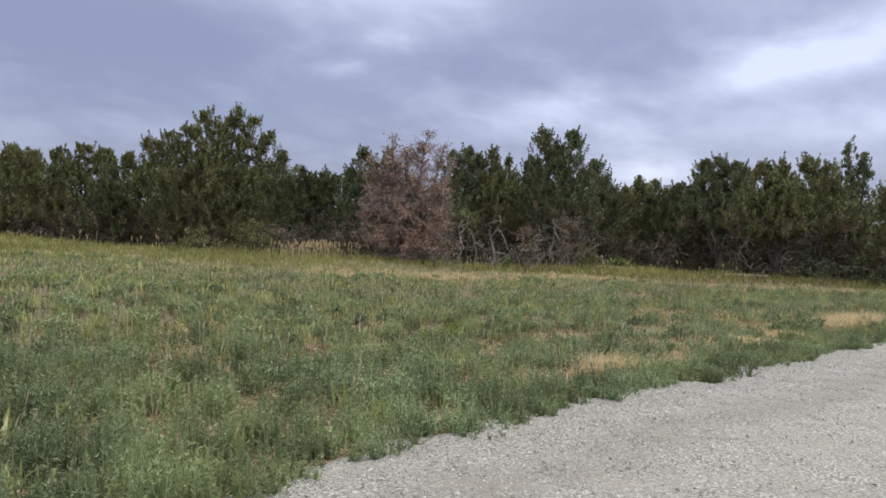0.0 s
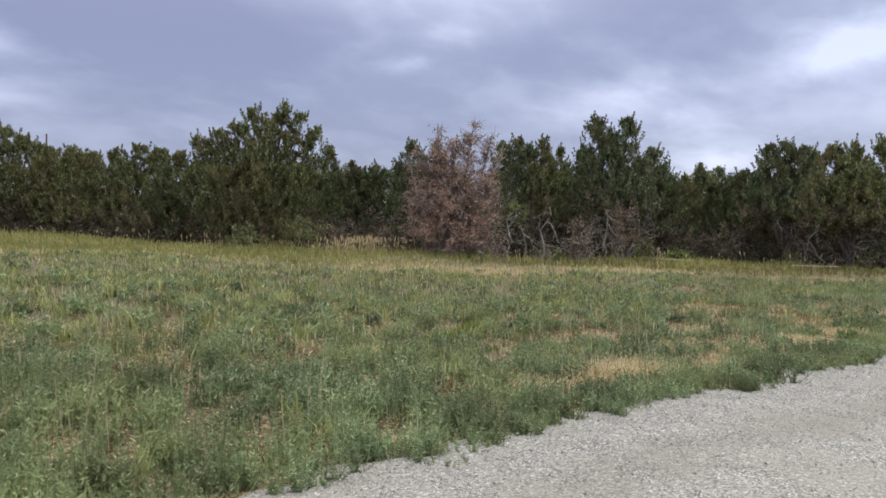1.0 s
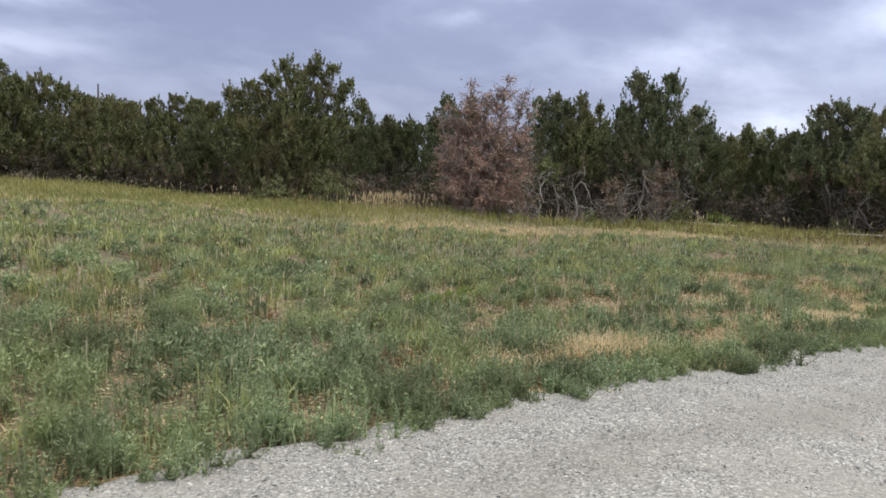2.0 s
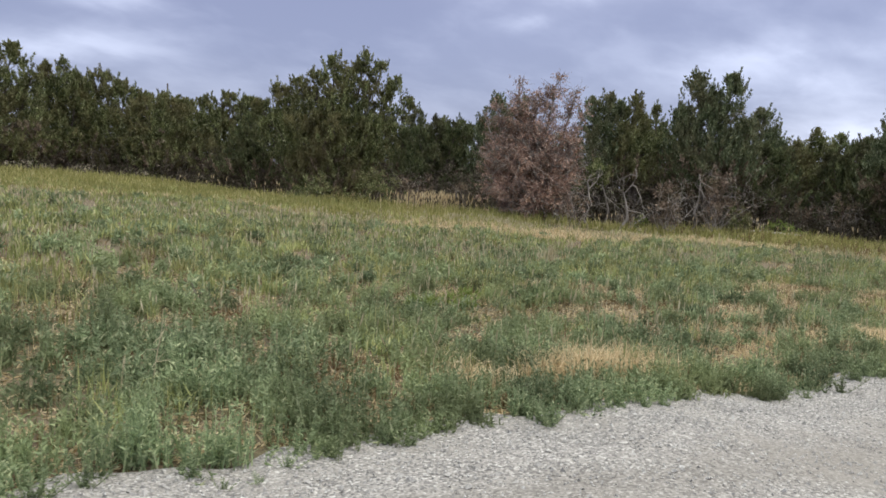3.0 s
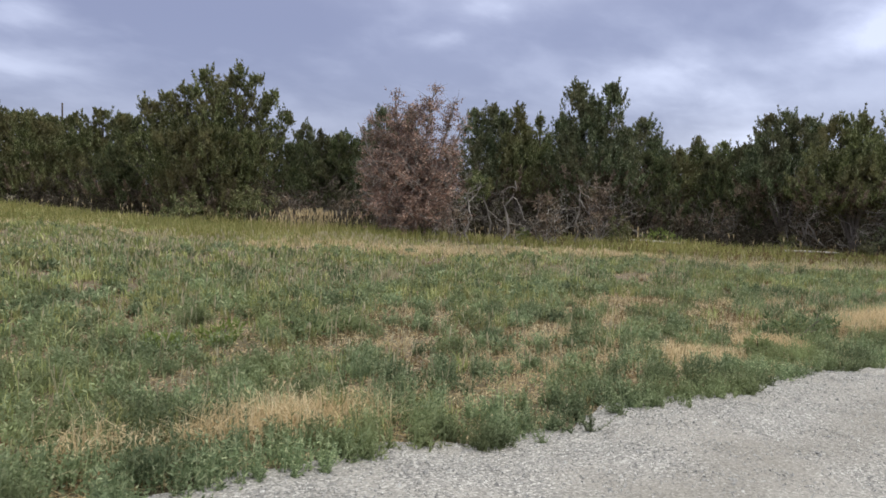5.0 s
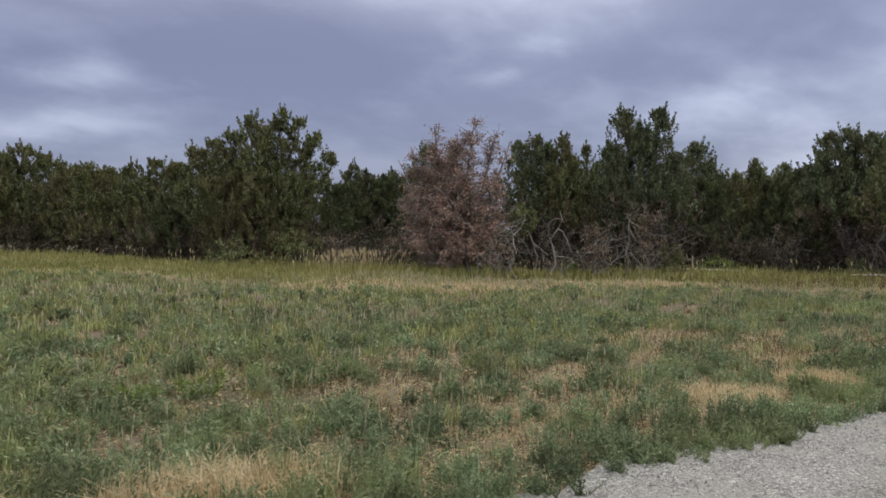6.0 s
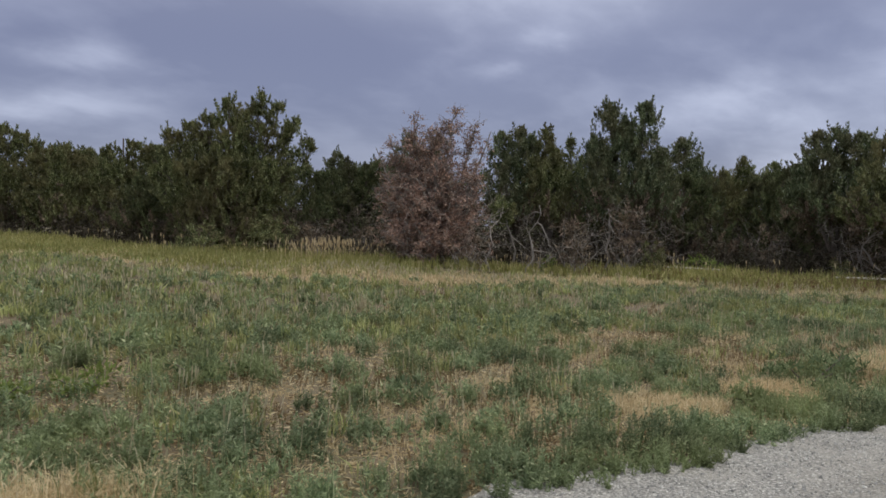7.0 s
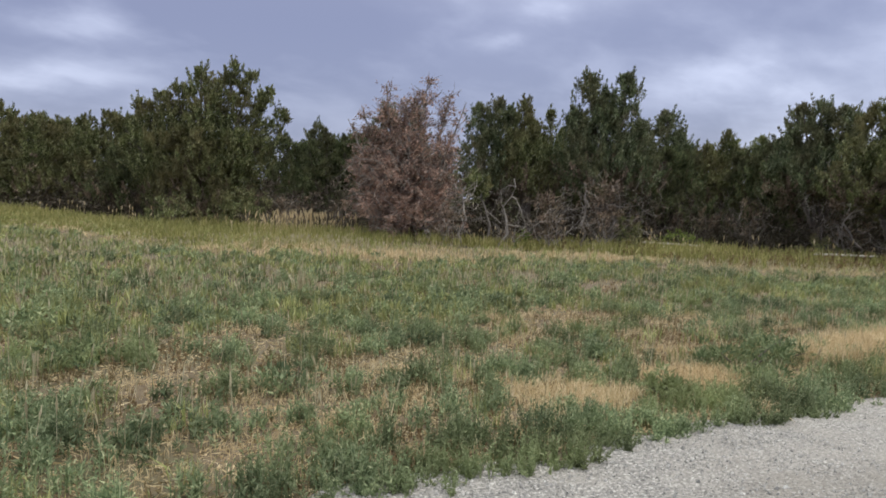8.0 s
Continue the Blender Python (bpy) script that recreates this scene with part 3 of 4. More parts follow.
def dead_juniper(x, y, leaders, label, seed):
    """A standing dead juniper: rust-brown sprays still on grey limbs that show through."""
    rng = np.random.default_rng(seed)
    tree = root("dead_juniper", (x, y, float(height(x, y))), label, "tree")
    fork = np.array([0.05, 0.0, 0.45])
    trunk = part("trunk", *tube(stem_curve((0, 0, -0.12), fork, rng, 0.1, 6), 0.2 * np.array([1.5, 1.15, 1.0, 0.95, 0.9, 0.85]), 9), GREYWOOD, tree, smooth=True)
    leaves, twigs = Pile(), Pile()
    for u, w, h, r in leaders:
        tip = ACROSS * u + AWAY * w + np.array([0, 0, h])
        curve = stem_curve(fork, tip, rng, 0.05, 10)
        part("limb", *tube(curve, np.linspace(0.085, 0.01, len(curve)), 6), GREYWOOD, tree, smooth=True)
        n = int(21 * h * r)
        q = rng.beta(0.95, 1.25, n)
        zq = 0.35 + q * (h - 0.45)
        base = along(curve, np.clip((zq - fork[2]) / (h - fork[2]), 0, 1))
        ang = rng.uniform(0, 2 * np.pi, n)
        reach = r * 1.9 * (np.clip(1 - q, 0, 1) ** 0.9 * 0.92 + 0.10) * rng.uniform(0.45, 1.1, n)
        for k in range(n):
            out = np.array([math.cos(ang[k]), math.sin(ang[k]), rng.uniform(0.1, 0.7) + 0.9 * max(0.0, q[k] - 0.5)])
            p = [base[k]]
            d = unit(out)
            for _ in range(4):
                d = unit(d + rng.normal(0, 0.18, 3) + np.array([0, 0, -0.05 if q[k] < 0.5 else 0.08]))
                p.append(p[-1] + d * reach[k] / 4)
            twigs.add(*tube(p, np.linspace(0.026, 0.009, 5), 3))
            p = np.array(p)
            m = int(4 + 8.0 * reach[k])
            c = along(p, rng.uniform(0.35, 1.05, m)) + rng.normal(0, 0.10, (m, 3))
            leaves.add(*sprays(c, rng.uniform(0.04, 0.10, m), 8, rng, 0.085, 0.1))
            for _ in range(3):
                c0 = along(p, rng.uniform(0.2, 1.0, 1))[0]
                e = unit(d + rng.normal(0, 0.7, 3)) * rng.uniform(0.2, 0.5)
                twigs.add(*tube([c0, c0 + e * 0.5 + rng.normal(0, 0.02, 3), c0 + e], [0.009, 0.006, 0.003], 3))
    tagged(part("branchwork", *twigs.arrays(), GREYWOOD, tree, "bare weathered grey twigs"), kind="stuff")
    part("crown", *leaves.arrays(), RUSTY, tree, "rust-brown dead foliage")
    bare_branches(trunk, 26, 0.3, 2.2, 1.2, 2.2, rng)


def dead_shrub(x, y, tall, wide, label, seed, rusty=0.5):
    """A low tangle of bare grey stems with some brown sprays left."""
    rng = np.random.default_rng(seed)
    shrub = root("dead_shrub", (x, y, float(height(x, y))), label, "shrub", "dead shrubs under the trees")
    for _ in range(int(6 + 5 * wide)):
        a = rng.uniform(0, 6.28)
        lean = rng.uniform(0.1, 1.0) * wide / tall
        way = np.array([math.cos(a) * lean, math.sin(a) * lean, 1.0])
        wood = Pile()
        twig_spray(wood, (rng.normal(0, 0.12), rng.normal(0, 0.12), -0.05), way, tall * rng.uniform(0.7, 1.1), 0.017, rng, 2)
        part("stem", *wood.arrays(), GREYWOOD, shrub)
    n = int(170 * rusty * tall * wide)
    if n:
        c = np.stack([rng.normal(0, wide * 0.45, n), rng.normal(0, wide * 0.45, n), rng.uniform(0.25, 1.0, n) * tall], 1)
        part("foliage", *sprays(c, rng.uniform(0.08, 0.18, n), 14, rng, 0.12, 0.2), BROWN, shrub, "brown dead foliage")


def far_woods():
    """Dense juniper scrub behind the front trees, closing the view."""
    rng = np.random.default_rng(77)
    cs, rs = [], []

    def scrub(x, y, h, r, k):
        q = rng.beta(1.1, 1.3, k)
        ang = rng.uniform(0, 6.28, k)
        rad = r * profile(q, 0.5) * np.sqrt(rng.uniform(0.2, 1, k))
        cs.append(np.stack([x + np.cos(ang) * rad, y + np.sin(ang) * rad, height(x, y) + 0.15 + q * (h - 0.15)], 1))
        rs.append(rng.uniform(0.3, 0.55, k))
    line = [(-14, 46), (0, 46), (10, 47), (17, 40), (24, 35), (29, 29), (36, 25), (38, 18), (39, 10), (42, 0), (46, -12)]
    for (x0, y0), (x1, y1) in zip(line, line[1:]):
        n = max(2, int(math.hypot(x1 - x0, y1 - y0) / 1.5))
        for i in range(n):
            s = (i + rng.random()) / n
            for row in range(3):
                b = row * 4.5 + rng.uniform(-1, 1)
                scrub(x0 + (x1 - x0) * s + 0.6 * b, y0 + (y1 - y0) * s + 0.8 * b, rng.uniform(3.3, 4.1) + 0.25 * row, rng.uniform(1.4, 2.1), 24)
    v, f = sprays(np.concatenate(cs), np.concatenate(rs), 22, rng, 0.28)
    # the leaf colour carries the shade inside the wood
    ob = new("far_woods", mesh_of("far_woods", v, f, JUNIPER_SHADED))
    tagged(ob, "dense juniper woodland behind the front trees, coloured dark for shade", "woods", kind="stuff")


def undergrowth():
    """The thicket that fills the space under the trees: dry twigs, and brush coloured dark for shade."""
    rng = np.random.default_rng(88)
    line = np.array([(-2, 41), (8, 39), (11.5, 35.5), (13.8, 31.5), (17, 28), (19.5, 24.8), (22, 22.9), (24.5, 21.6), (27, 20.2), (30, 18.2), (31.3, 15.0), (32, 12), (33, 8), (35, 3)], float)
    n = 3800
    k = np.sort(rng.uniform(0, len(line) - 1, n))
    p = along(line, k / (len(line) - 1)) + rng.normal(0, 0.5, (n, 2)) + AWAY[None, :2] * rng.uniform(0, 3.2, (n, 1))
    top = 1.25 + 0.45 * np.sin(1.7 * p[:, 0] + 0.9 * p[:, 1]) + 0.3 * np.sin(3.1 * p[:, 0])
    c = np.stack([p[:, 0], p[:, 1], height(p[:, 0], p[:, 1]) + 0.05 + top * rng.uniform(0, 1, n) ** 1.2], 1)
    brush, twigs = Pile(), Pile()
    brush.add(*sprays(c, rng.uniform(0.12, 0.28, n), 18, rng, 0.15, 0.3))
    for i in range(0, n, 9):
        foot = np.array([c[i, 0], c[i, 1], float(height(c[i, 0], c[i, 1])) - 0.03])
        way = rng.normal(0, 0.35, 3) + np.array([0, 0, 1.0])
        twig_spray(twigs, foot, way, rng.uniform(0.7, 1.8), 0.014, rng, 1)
    stuff("undergrowth", brush, SHADED_BRUSH, "dry brush under the junipers, coloured dark for shade", "brush")
    stuff("dry_twigs", twigs, BARK, "dark grey leafless twigs in the shade under the junipers", "twigs")


# ---------------------------------------------------------------- meadow plants
STRAW_SPOTS = [(6.38, 4.36, 0.52, 0.18, 0.25), (5.32, 4.38, 0.20, 0.13, 0.19), (11.2, 5.25, 0.52, 0.30, 0.12), (12.75, 5.35, 0.50, 0.28, 0.13), (15.5, 5.45, 0.8, 0.30, 0.26), (17.0, 5.7, 0.9, 0.3, 0.24)]
TAN_SPOTS = [(9.62, 5.42, 0.34, 0.18), (9.75, 5.07, 0.3, 0.14), (8.16, 5.12, 0.3, 0.14), (8.98, 4.96, 0.34, 0.12), (8.42, 4.73, 0.4, 0.14), (5.8, 4.2, 0.2, 0.08), (7.9, 6.4, 0.4, 0.16), (10.2, 6.2, 0.5, 0.2), (13.2, 8.2, 0.6, 0.3), (9.1, 5.6, 0.5, 0.2)]
BARE_SPOTS = [(7.28, 7.8, 0.36, 0.22), (5.0, 6.75, 0.40, 0.18), (7.8, 6.5, 0.48, 0.12), (8.3, 6.5, 0.25, 0.12), (3.68, 6.2, 0.38, 0.16), (3.6, 7.8, 0.6, 0.12), (2.4, 7.8, 0.3, 0.15), (9.54, 7.0, 0.22, 0.12),
              (13.2, 8.2, 0.45, 0.25), (10.4, 7.6, 0.3, 0.16), (6.2, 5.9, 0.35, 0.12), (4.6, 5.3, 0.3, 0.12), (11.6, 6.4, 0.4, 0.14), (2.9, 5.2, 0.3, 0.12)]


def spots(x, y, table):
    """How far inside one of the patches a place lies, 0 to 1, with a frayed rim."""
    out = np.zeros_like(x)
    for cx, cy, rx, ry, *_ in table:
        dx, dy = (x - cx), (y - cy) - 0.1 * (x - cx)
        d = np.sqrt((dx / rx) ** 2 + (dy / ry) ** 2) + 0.18 * np.sin(7 * x + 4 * y) * np.sin(5 * y - 6 * x)
        out = np.maximum(out, np.clip(1.6 - d, 0, 1))
    return out


def straw_height(x, y):
    """The height of the straw: that of the patch a place lies nearest to, else short."""
    h = np.full_like(x, 0.12)
    for cx, cy, rx, ry, tall in STRAW_SPOTS:
        d = np.sqrt(((x - cx) / rx) ** 2 + ((y - cy - 0.1 * (x - cx)) / ry) ** 2)
        h = np.where(d < 1.5, tall, h)
    return h


def drift(x, y, scale, phase):
    """A smooth uneven field between 0 and 1."""
    a = np.sin(x * scale + phase) + np.sin(y * scale * 1.23 + 2.1 * phase) + np.sin((x + y) * scale * 0.71 + 0.7 * phase) + np.sin((x - 1.4 * y) * scale * 1.9 + phase * 3)
    return 0.5 + a / 8 * 1.3


def band(x, y):
    """Distance in front of the treeline's foot, in metres: under 0 is beneath the trees."""
    line_y = np.interp(x, [-20, 8, 11, 14, 17, 19, 22, 25, 28, 30, 32, 34], [38, 37, 29, 27.5, 24.2, 22.0, 20.2, 18.6, 16.0, 13.5, 9.5, 4])
    return (line_y - y) * np.where(x > 22, 0.75, 1.0)


def scatter(rng, per_m2, lo, hi):
    """Random places in the meadow between the distances lo and hi from the road's edge."""
    n = int(per_m2 * 46 * (hi - lo))
    x = rng.uniform(-6, 40, n)
    y = edge(x) + rng.uniform(lo, hi, n)
    k = (x > np.minimum(0.21 * y - 1.8, 1.2)) & (band(x, y) > -2.5) & (x < 36)
    return x[k], y[k]


def mounds(rng, x, y, per, r):
    """Places gathered in mounds of the radius r round x, y, and how near its mound's middle each lies."""
    n = len(x)
    r = r * rng.uniform(0.6, 1.5, n)
    d = np.abs(rng.normal(0, 0.55, (n, per)))
    th = rng.uniform(0, 6.28, (n, per))
    return (x[:, None] + np.cos(th) * d * r[:, None]).ravel(), (y[:, None] + np.sin(th) * d * r[:, None]).ravel(), np.exp(-d * d).ravel(), np.repeat(rng.uniform(0.75, 1.3, n), per)


def on_ground(x, y):
    return np.stack([x, y, height(x, y)], 1)


def tufts(x, y, per, tall, wide, spread, lean, rng):
    """Base, height, width and lean of the blades of grass tufts."""
    n = len(x)
    b = np.repeat(on_ground(x, y), per, 0)
    b[:, :2] += rng.normal(0, spread, (n * per, 2))
    h = np.repeat(tall, per) * rng.uniform(0.55, 1.15, n * per)
    return b, h, wide * rng.uniform(0.6, 1.3, n * per), np.abs(rng.normal(0, lean, n * per))


def weed_arrays(x, y, tall, stems, leaves, size, rng):
    """Upright leafy weeds: thin stems with small leaves all the way up."""
    n = len(x)
    b = np.repeat(on_ground(x, y), stems, 0)
    b[:, :2] += rng.normal(0, 0.035, (n * stems, 2))
    h = np.repeat(tall, stems) * rng.uniform(0.6, 1.1, n * stems)
    th = rng.uniform(0, 6.28, n * stems)
    tilt = np.abs(rng.normal(0, 0.19, n * stems))
    axis = unit(np.stack([np.cos(th) * tilt, np.sin(th) * tilt, np.ones(n * stems)], 1))
    m = n * stems
    s = rng.uniform(0.15, 1.0, (m, leaves))
    base = b[:, None] + axis[:, None] * (h[:, None] * s)[..., None]
    d = rng.normal(size=(m, leaves, 3)) * np.array([1, 1, 0.5]) + np.array([0, 0, 0.85])
    length = size * rng.uniform(0.6, 1.3, (m, leaves)) * (1.15 - 0.5 * s)
    v1, f1 = slivers(base.reshape(-1, 3), d.reshape(-1, 3), length.ravel(), (length * 0.34).ravel(), rng)
    v2, f2 = slivers(b, axis, h * 1.08, np.full(m, 0.009), rng)
    return np.concatenate([v1, v2]), np.concatenate([f1, f2 + len(v1)])


def stuff(name, pile, mat, label, category):
    ob = new(name, mesh_of(name, *pile.arrays(), mat))
    tagged(ob, label, category, kind="stuff")


def strip_at(x):
    """How far before the trees the straw strip runs."""
    return np.interp(x, [8, 15, 17, 19, 22, 25, 30], [11.5, 9.3, 7.4, 5.3, 4.6, 5.1, 5.2])


def meadow():
    rng = np.random.default_rng(11)
    weeds, grass, straw, seeds, rust, tall_g, plumes, litter = (Pile() for _ in range(8))

    # grey-green weeds in mounds, thickest along the gravel
    for lo, hi, per, many, stems, leaves, size, r in ((0.0, 1.0, 26, 13, 3, 9, 0.039, 0.15), (1.0, 4.5, 17, 11, 3, 7, 0.050, 0.18), (4.5, 9, 7.0, 11, 2, 7, 0.082, 0.24), (9, 22, 3.4, 10, 2, 5, 0.125, 0.32)):
        x, y = scatter(rng, per, lo, hi)
        off = y - ragged(x)
        d = drift(x, y, 1.15, 0.4) * 0.5 + drift(x, y, 3.3, 1.9) * 0.5
        want = np.clip((d - 0.19) * 2.8, 0.24, 0.97)
        want *= 1 - 0.35 * np.clip((x - 5.5) / 5, 0, 1) * np.clip((9.5 - y) / 3, 0, 1)
        want *= np.clip(1.25 - 0.035 * off, 0.6, 1)
        want = np.where(off < 0.6, np.maximum(want, 0.9), want)
        want *= 1 - np.where(off < 0.25, 0.4, 0.97) * np.clip(spots(x, y, STRAW_SPOTS) + spots(x, y, BARE_SPOTS) + 0.22 * spots(x, y, TAN_SPOTS), 0, 1)
        want *= np.clip((band(x, y) - strip_at(x) - 0.2) / 1.6, 0, 1)
        k = rng.random(len(x)) < want
        x, y, mid, big = mounds(rng, x[k], y[k], many, r)
        off = y - ragged(x)
        k = off > rng.uniform(-0.04, 0.06, len(x))
        x, y, mid, big, off = x[k], y[k], mid[k], big[k], off[k]
        tall = (0.070 + 0.115 * mid) * np.interp(x, [2, 4.8], [1.45, 1.0]) * big * rng.uniform(0.7, 1.3, len(x)) * np.where(off < 0.12, 0.65, 1.0)
        weeds.add(*weed_arrays(x, y, tall, stems, leaves, size, rng))

    # green meadow grass between and behind the weeds
    for lo, hi, per, many, blades_, wide in ((0.3, 4.5, 5, 4, 7, 0.0062), (4.5, 9, 12, 4, 6, 0.011), (9, 32, 10, 4, 5, 0.021)):
        x, y = scatter(rng, per, lo, hi)
        d = drift(x, y, 0.9, 2.2) * 0.6 + drift(x, y, 2.7, 0.3) * 0.4
        want = np.clip((d - 0.26) * 2.6, 0.16 if lo < 4 else 0.34, 1) * (1 - 0.9 * np.clip(spots(x, y, STRAW_SPOTS) + spots(x, y, BARE_SPOTS), 0, 1))
        want *= np.clip((band(x, y) - 2.0) / 2.0, 0.0, 1) * (1 - 0.8 * np.exp(-((band(x, y) - strip_at(x)) / 1.0) ** 2))
        k = rng.random(len(x)) < want
        x, y, mid, big = mounds(rng, x[k], y[k], many, 0.2)
        grass.add(*blades(*tufts(x, y, blades_, (0.09 + 0.11 * mid) * big * rng.uniform(0.7, 1.35, len(x)), wide, 0.04, 0.5, rng), rng))

    # straw: dry patches, a strip before the tall grass, and stray tufts everywhere
    for lo, hi, per, blades_, wide in ((0.2, 4.5, 240, 20, 0.0034), (4.5, 10, 26, 9, 0.0085), (10, 26, 30, 9, 0.016)):
        x, y = scatter(rng, per, lo, hi)
        s = spots(x, y, STRAW_SPOTS)
        b = band(x, y)
        strip = np.interp(x, [9, 13.5], [0.12, 1]) * np.exp(-((b - strip_at(x) + 0.9 + 1.6 * (drift(x, y, 1.3, 2.0) - 0.5)) / np.interp(x, [12, 16, 22, 27], [1.3, 2.4, 2.4, 1.5])) ** 2) * (0.55 + 0.6 * drift(x, y, 0.8, 5.0))
        d = drift(x, y, 1.7, 4.4) * 0.5 + drift(x, y, 4.2, 0.9) * 0.5
        dry = np.clip((x - 6.5) / 5, 0, 1) * np.clip((17 - y) / 5, 0, 1)
        want = np.clip(s * 1.5, 0, 1) + 0.30 * spots(x, y, TAN_SPOTS) + np.clip((d - 0.66 + 0.20 * dry) * 2.0, 0.02 + 0.15 * dry, 0.5) + strip * 1.4
        want = np.where((per > 100) & (s < 0.05), 0.45, 1.0) * want * (b > 3.0)
        k = rng.random(len(x)) < want
        x, y, s = x[k], y[k], s[k]
        hs = np.repeat(1 + 0.2 * np.clip(s, 0, 1), blades_)
        straw.add(*blades(*tufts(x, y, blades_, straw_height(x, y) * np.where(b[k] < strip_at(x) + 1.5, 1.7, 1.0) * rng.uniform(0.55, 1.15, len(x)), wide * hs, 0.07, 0.9, rng), rng))
        n = len(x)
        b3 = on_ground(x, y) + np.stack([rng.normal(0, 0.05, n), rng.normal(0, 0.05, n), straw_height(x, y) * rng.uniform(0.5, 1.0, n)], 1)
        straw.add(*kites(b3, rng.normal(0, 0.7, (n, 3)) + np.array([0, 0, 0.8]), straw_height(x, y) * 0.25, wide * 1.8 * np.ones(n), rng))

    # litter lying on the soil: broken straw and dead leaves
    for pile, n in ((litter, 52000), (rust, 24000)):
        x = rng.uniform(0, 16, n)
        y = edge(x) + 0.25 + rng.uniform(0, 1, n) ** 1.4 * 6.5
        b = on_ground(x, y) + np.array([0, 0, 0.006])
        a = rng.normal(size=(n, 3)) * np.array([1, 1, 0.25]) + np.array([0, 0, 0.12])
        pile.add(*slivers(b, a, rng.uniform(0.03, 0.08, n), rng.uniform(0.006, 0.016, n), rng))

    # reddish, half-dried low weeds on the thin soil
    for lo, hi, per, leaves, size in ((0.3, 4.5, 70, 6, 0.032), (4.5, 12, 30, 4, 0.055)):
        x, y = scatter(rng, per, lo, hi)
        d = drift(x, y, 1.5, 6.6) * 0.5 + drift(x, y, 3.9, 3.1) * 0.5
        k = (rng.random(len(x)) < np.clip((d - 0.38) * 2.6, 0.16, 1)) & (band(x, y) > 5)
        x, y = x[k], y[k]
        rust.add(*weed_arrays(x, y, rng.uniform(0.05, 0.13, len(x)), 3, leaves, size, rng))

    # pale seed stalks standing above the grass
    for lo, hi, per, w in ((0.8, 4.5, 12, 0.012), (4.5, 11, 27, 0.018), (11, 18, 24, 0.03)):
        x, y = scatter(rng, per, lo, hi)
        d = drift(x, y, 0.8, 1.1)
        k = (rng.random(len(x)) < np.clip((d - 0.3) * 2.2, 0.08, 1)) & (band(x, y) > 4)
        x, y = x[k], y[k]
        n = len(x)
        b = on_ground(x, y)
        h = rng.uniform(0.17, 0.36, n)
        axis = unit(np.stack([rng.normal(0, 0.16, n), rng.normal(0, 0.16, n), np.ones(n)], 1))
        seeds.add(*kites(b, axis, h, np.full(n, 0.006), rng))
        for turn in range(2):
            seeds.add(*kites(b + axis * h[:, None] * 0.72, axis + rng.normal(0, 0.05, (n, 3)), h * 0.36, w * rng.uniform(0.7, 1.3, n), rng))

    # tall yellow-green grass along the foot of the trees
    x, y = scatter(rng, 31, 4, 36)
    b = band(x, y)
    want = np.clip((b + 1.6) / 1.2, 0, 1) * np.clip((strip_at(x) - np.interp(x, [12, 16, 22, 27], [0.7, 2.3, 2.3, 0.9]) - b + 0.8 * np.sin(0.6 * x)) / 1.5, 0, 1)
    k = rng.random(len(x)) < want
    x, y, b = x[k], y[k], b[k]
    t_h = (0.34 + 0.16 * drift(x, y, 0.7, 3.3)) * rng.uniform(0.75, 1.25, len(x)) * np.clip(1.1 - 0.085 * np.maximum(b, 0), 0.45, 1.1)
    tall_g.add(*blades(*tufts(x, y, 6, t_h, 0.022, 0.07, 0.4, rng), rng))

    # brown weeds added to darken the tall grass towards the east
    x, y = scatter(rng, 9, 6, 22)
    b = band(x, y)
    k = (x > 20.5) & (b > -1.0) & (b < 4.2) & (rng.random(len(x)) < np.clip((x - 20.5) / 4, 0, 1) * (0.25 + 0.75 * drift(x, y, 0.9, 2.7)))
    x, y = x[k], y[k]
    rust.add(*weed_arrays(x, y, rng.uniform(0.22, 0.50, len(x)), 3, 6, 0.12, rng))

    # tan plumes rising from the tall grass
    n = 300
    x = np.concatenate([rng.normal(15.6, 0.9, 170), rng.uniform(8, 33, n - 170)])
    y = np.concatenate([24.6 + rng.normal(0, 0.5, 170), np.zeros(n - 170)])
    y[170:] = np.interp(x[170:], [8, 11, 14, 17, 19, 22, 25, 28, 30, 32, 34], [37, 29, 27.5, 24.2, 22.0, 20.2, 18.6, 16.0, 13.5, 9.5, 4]) - rng.uniform(-0.8, 1.2, n - 170)
    b = on_ground(x, y)
    h = rng.uniform(0.45, 0.80, n)
    h[:170] *= 1.15
    axis = unit(np.stack([rng.normal(0, 0.12, n), rng.normal(0, 0.12, n), np.ones(n)], 1))
    plumes.add(*kites(b, axis, h, np.full(n, 0.012), rng))
    for turn in range(3):
        plumes.add(*kites(b + axis * h[:, None] * 0.78, axis + rng.normal(0, 0.10, (n, 3)), h * 0.28, np.full(n, 0.028), rng))

    # the same grass, thinner, over the land beside and across the road
    for x0, x1, lo, hi, n in ((-14, 1.5, 0.2, 26, 3400), (-14, 32, -14, -5.9, 4200)):
        x = rng.uniform(x0, x1, n)
        y = edge(x) + rng.uniform(lo, hi, n)
        grass.add(*blades(*tufts(x, y, 6, rng.uniform(0.1, 0.24, n), 0.034, 0.12, 0.6, rng), rng))

    stuff("meadow_weeds", weeds, WEED, "grey-green leafy weeds covering the meadow", "weeds")
    stuff("meadow_grass", grass, GRASS, "green meadow grass with fading tips", "grass")
    stuff("dry_grass", straw, STRAW, "dry straw-coloured grass in scattered patches", "grass")
    stuff("dry_litter", litter, STRAW, "broken dry straw lying on the soil", "litter")
    stuff("reddish_weeds", rust, RUST_WEED, "low reddish half-dried weeds on thin soil", "weeds")
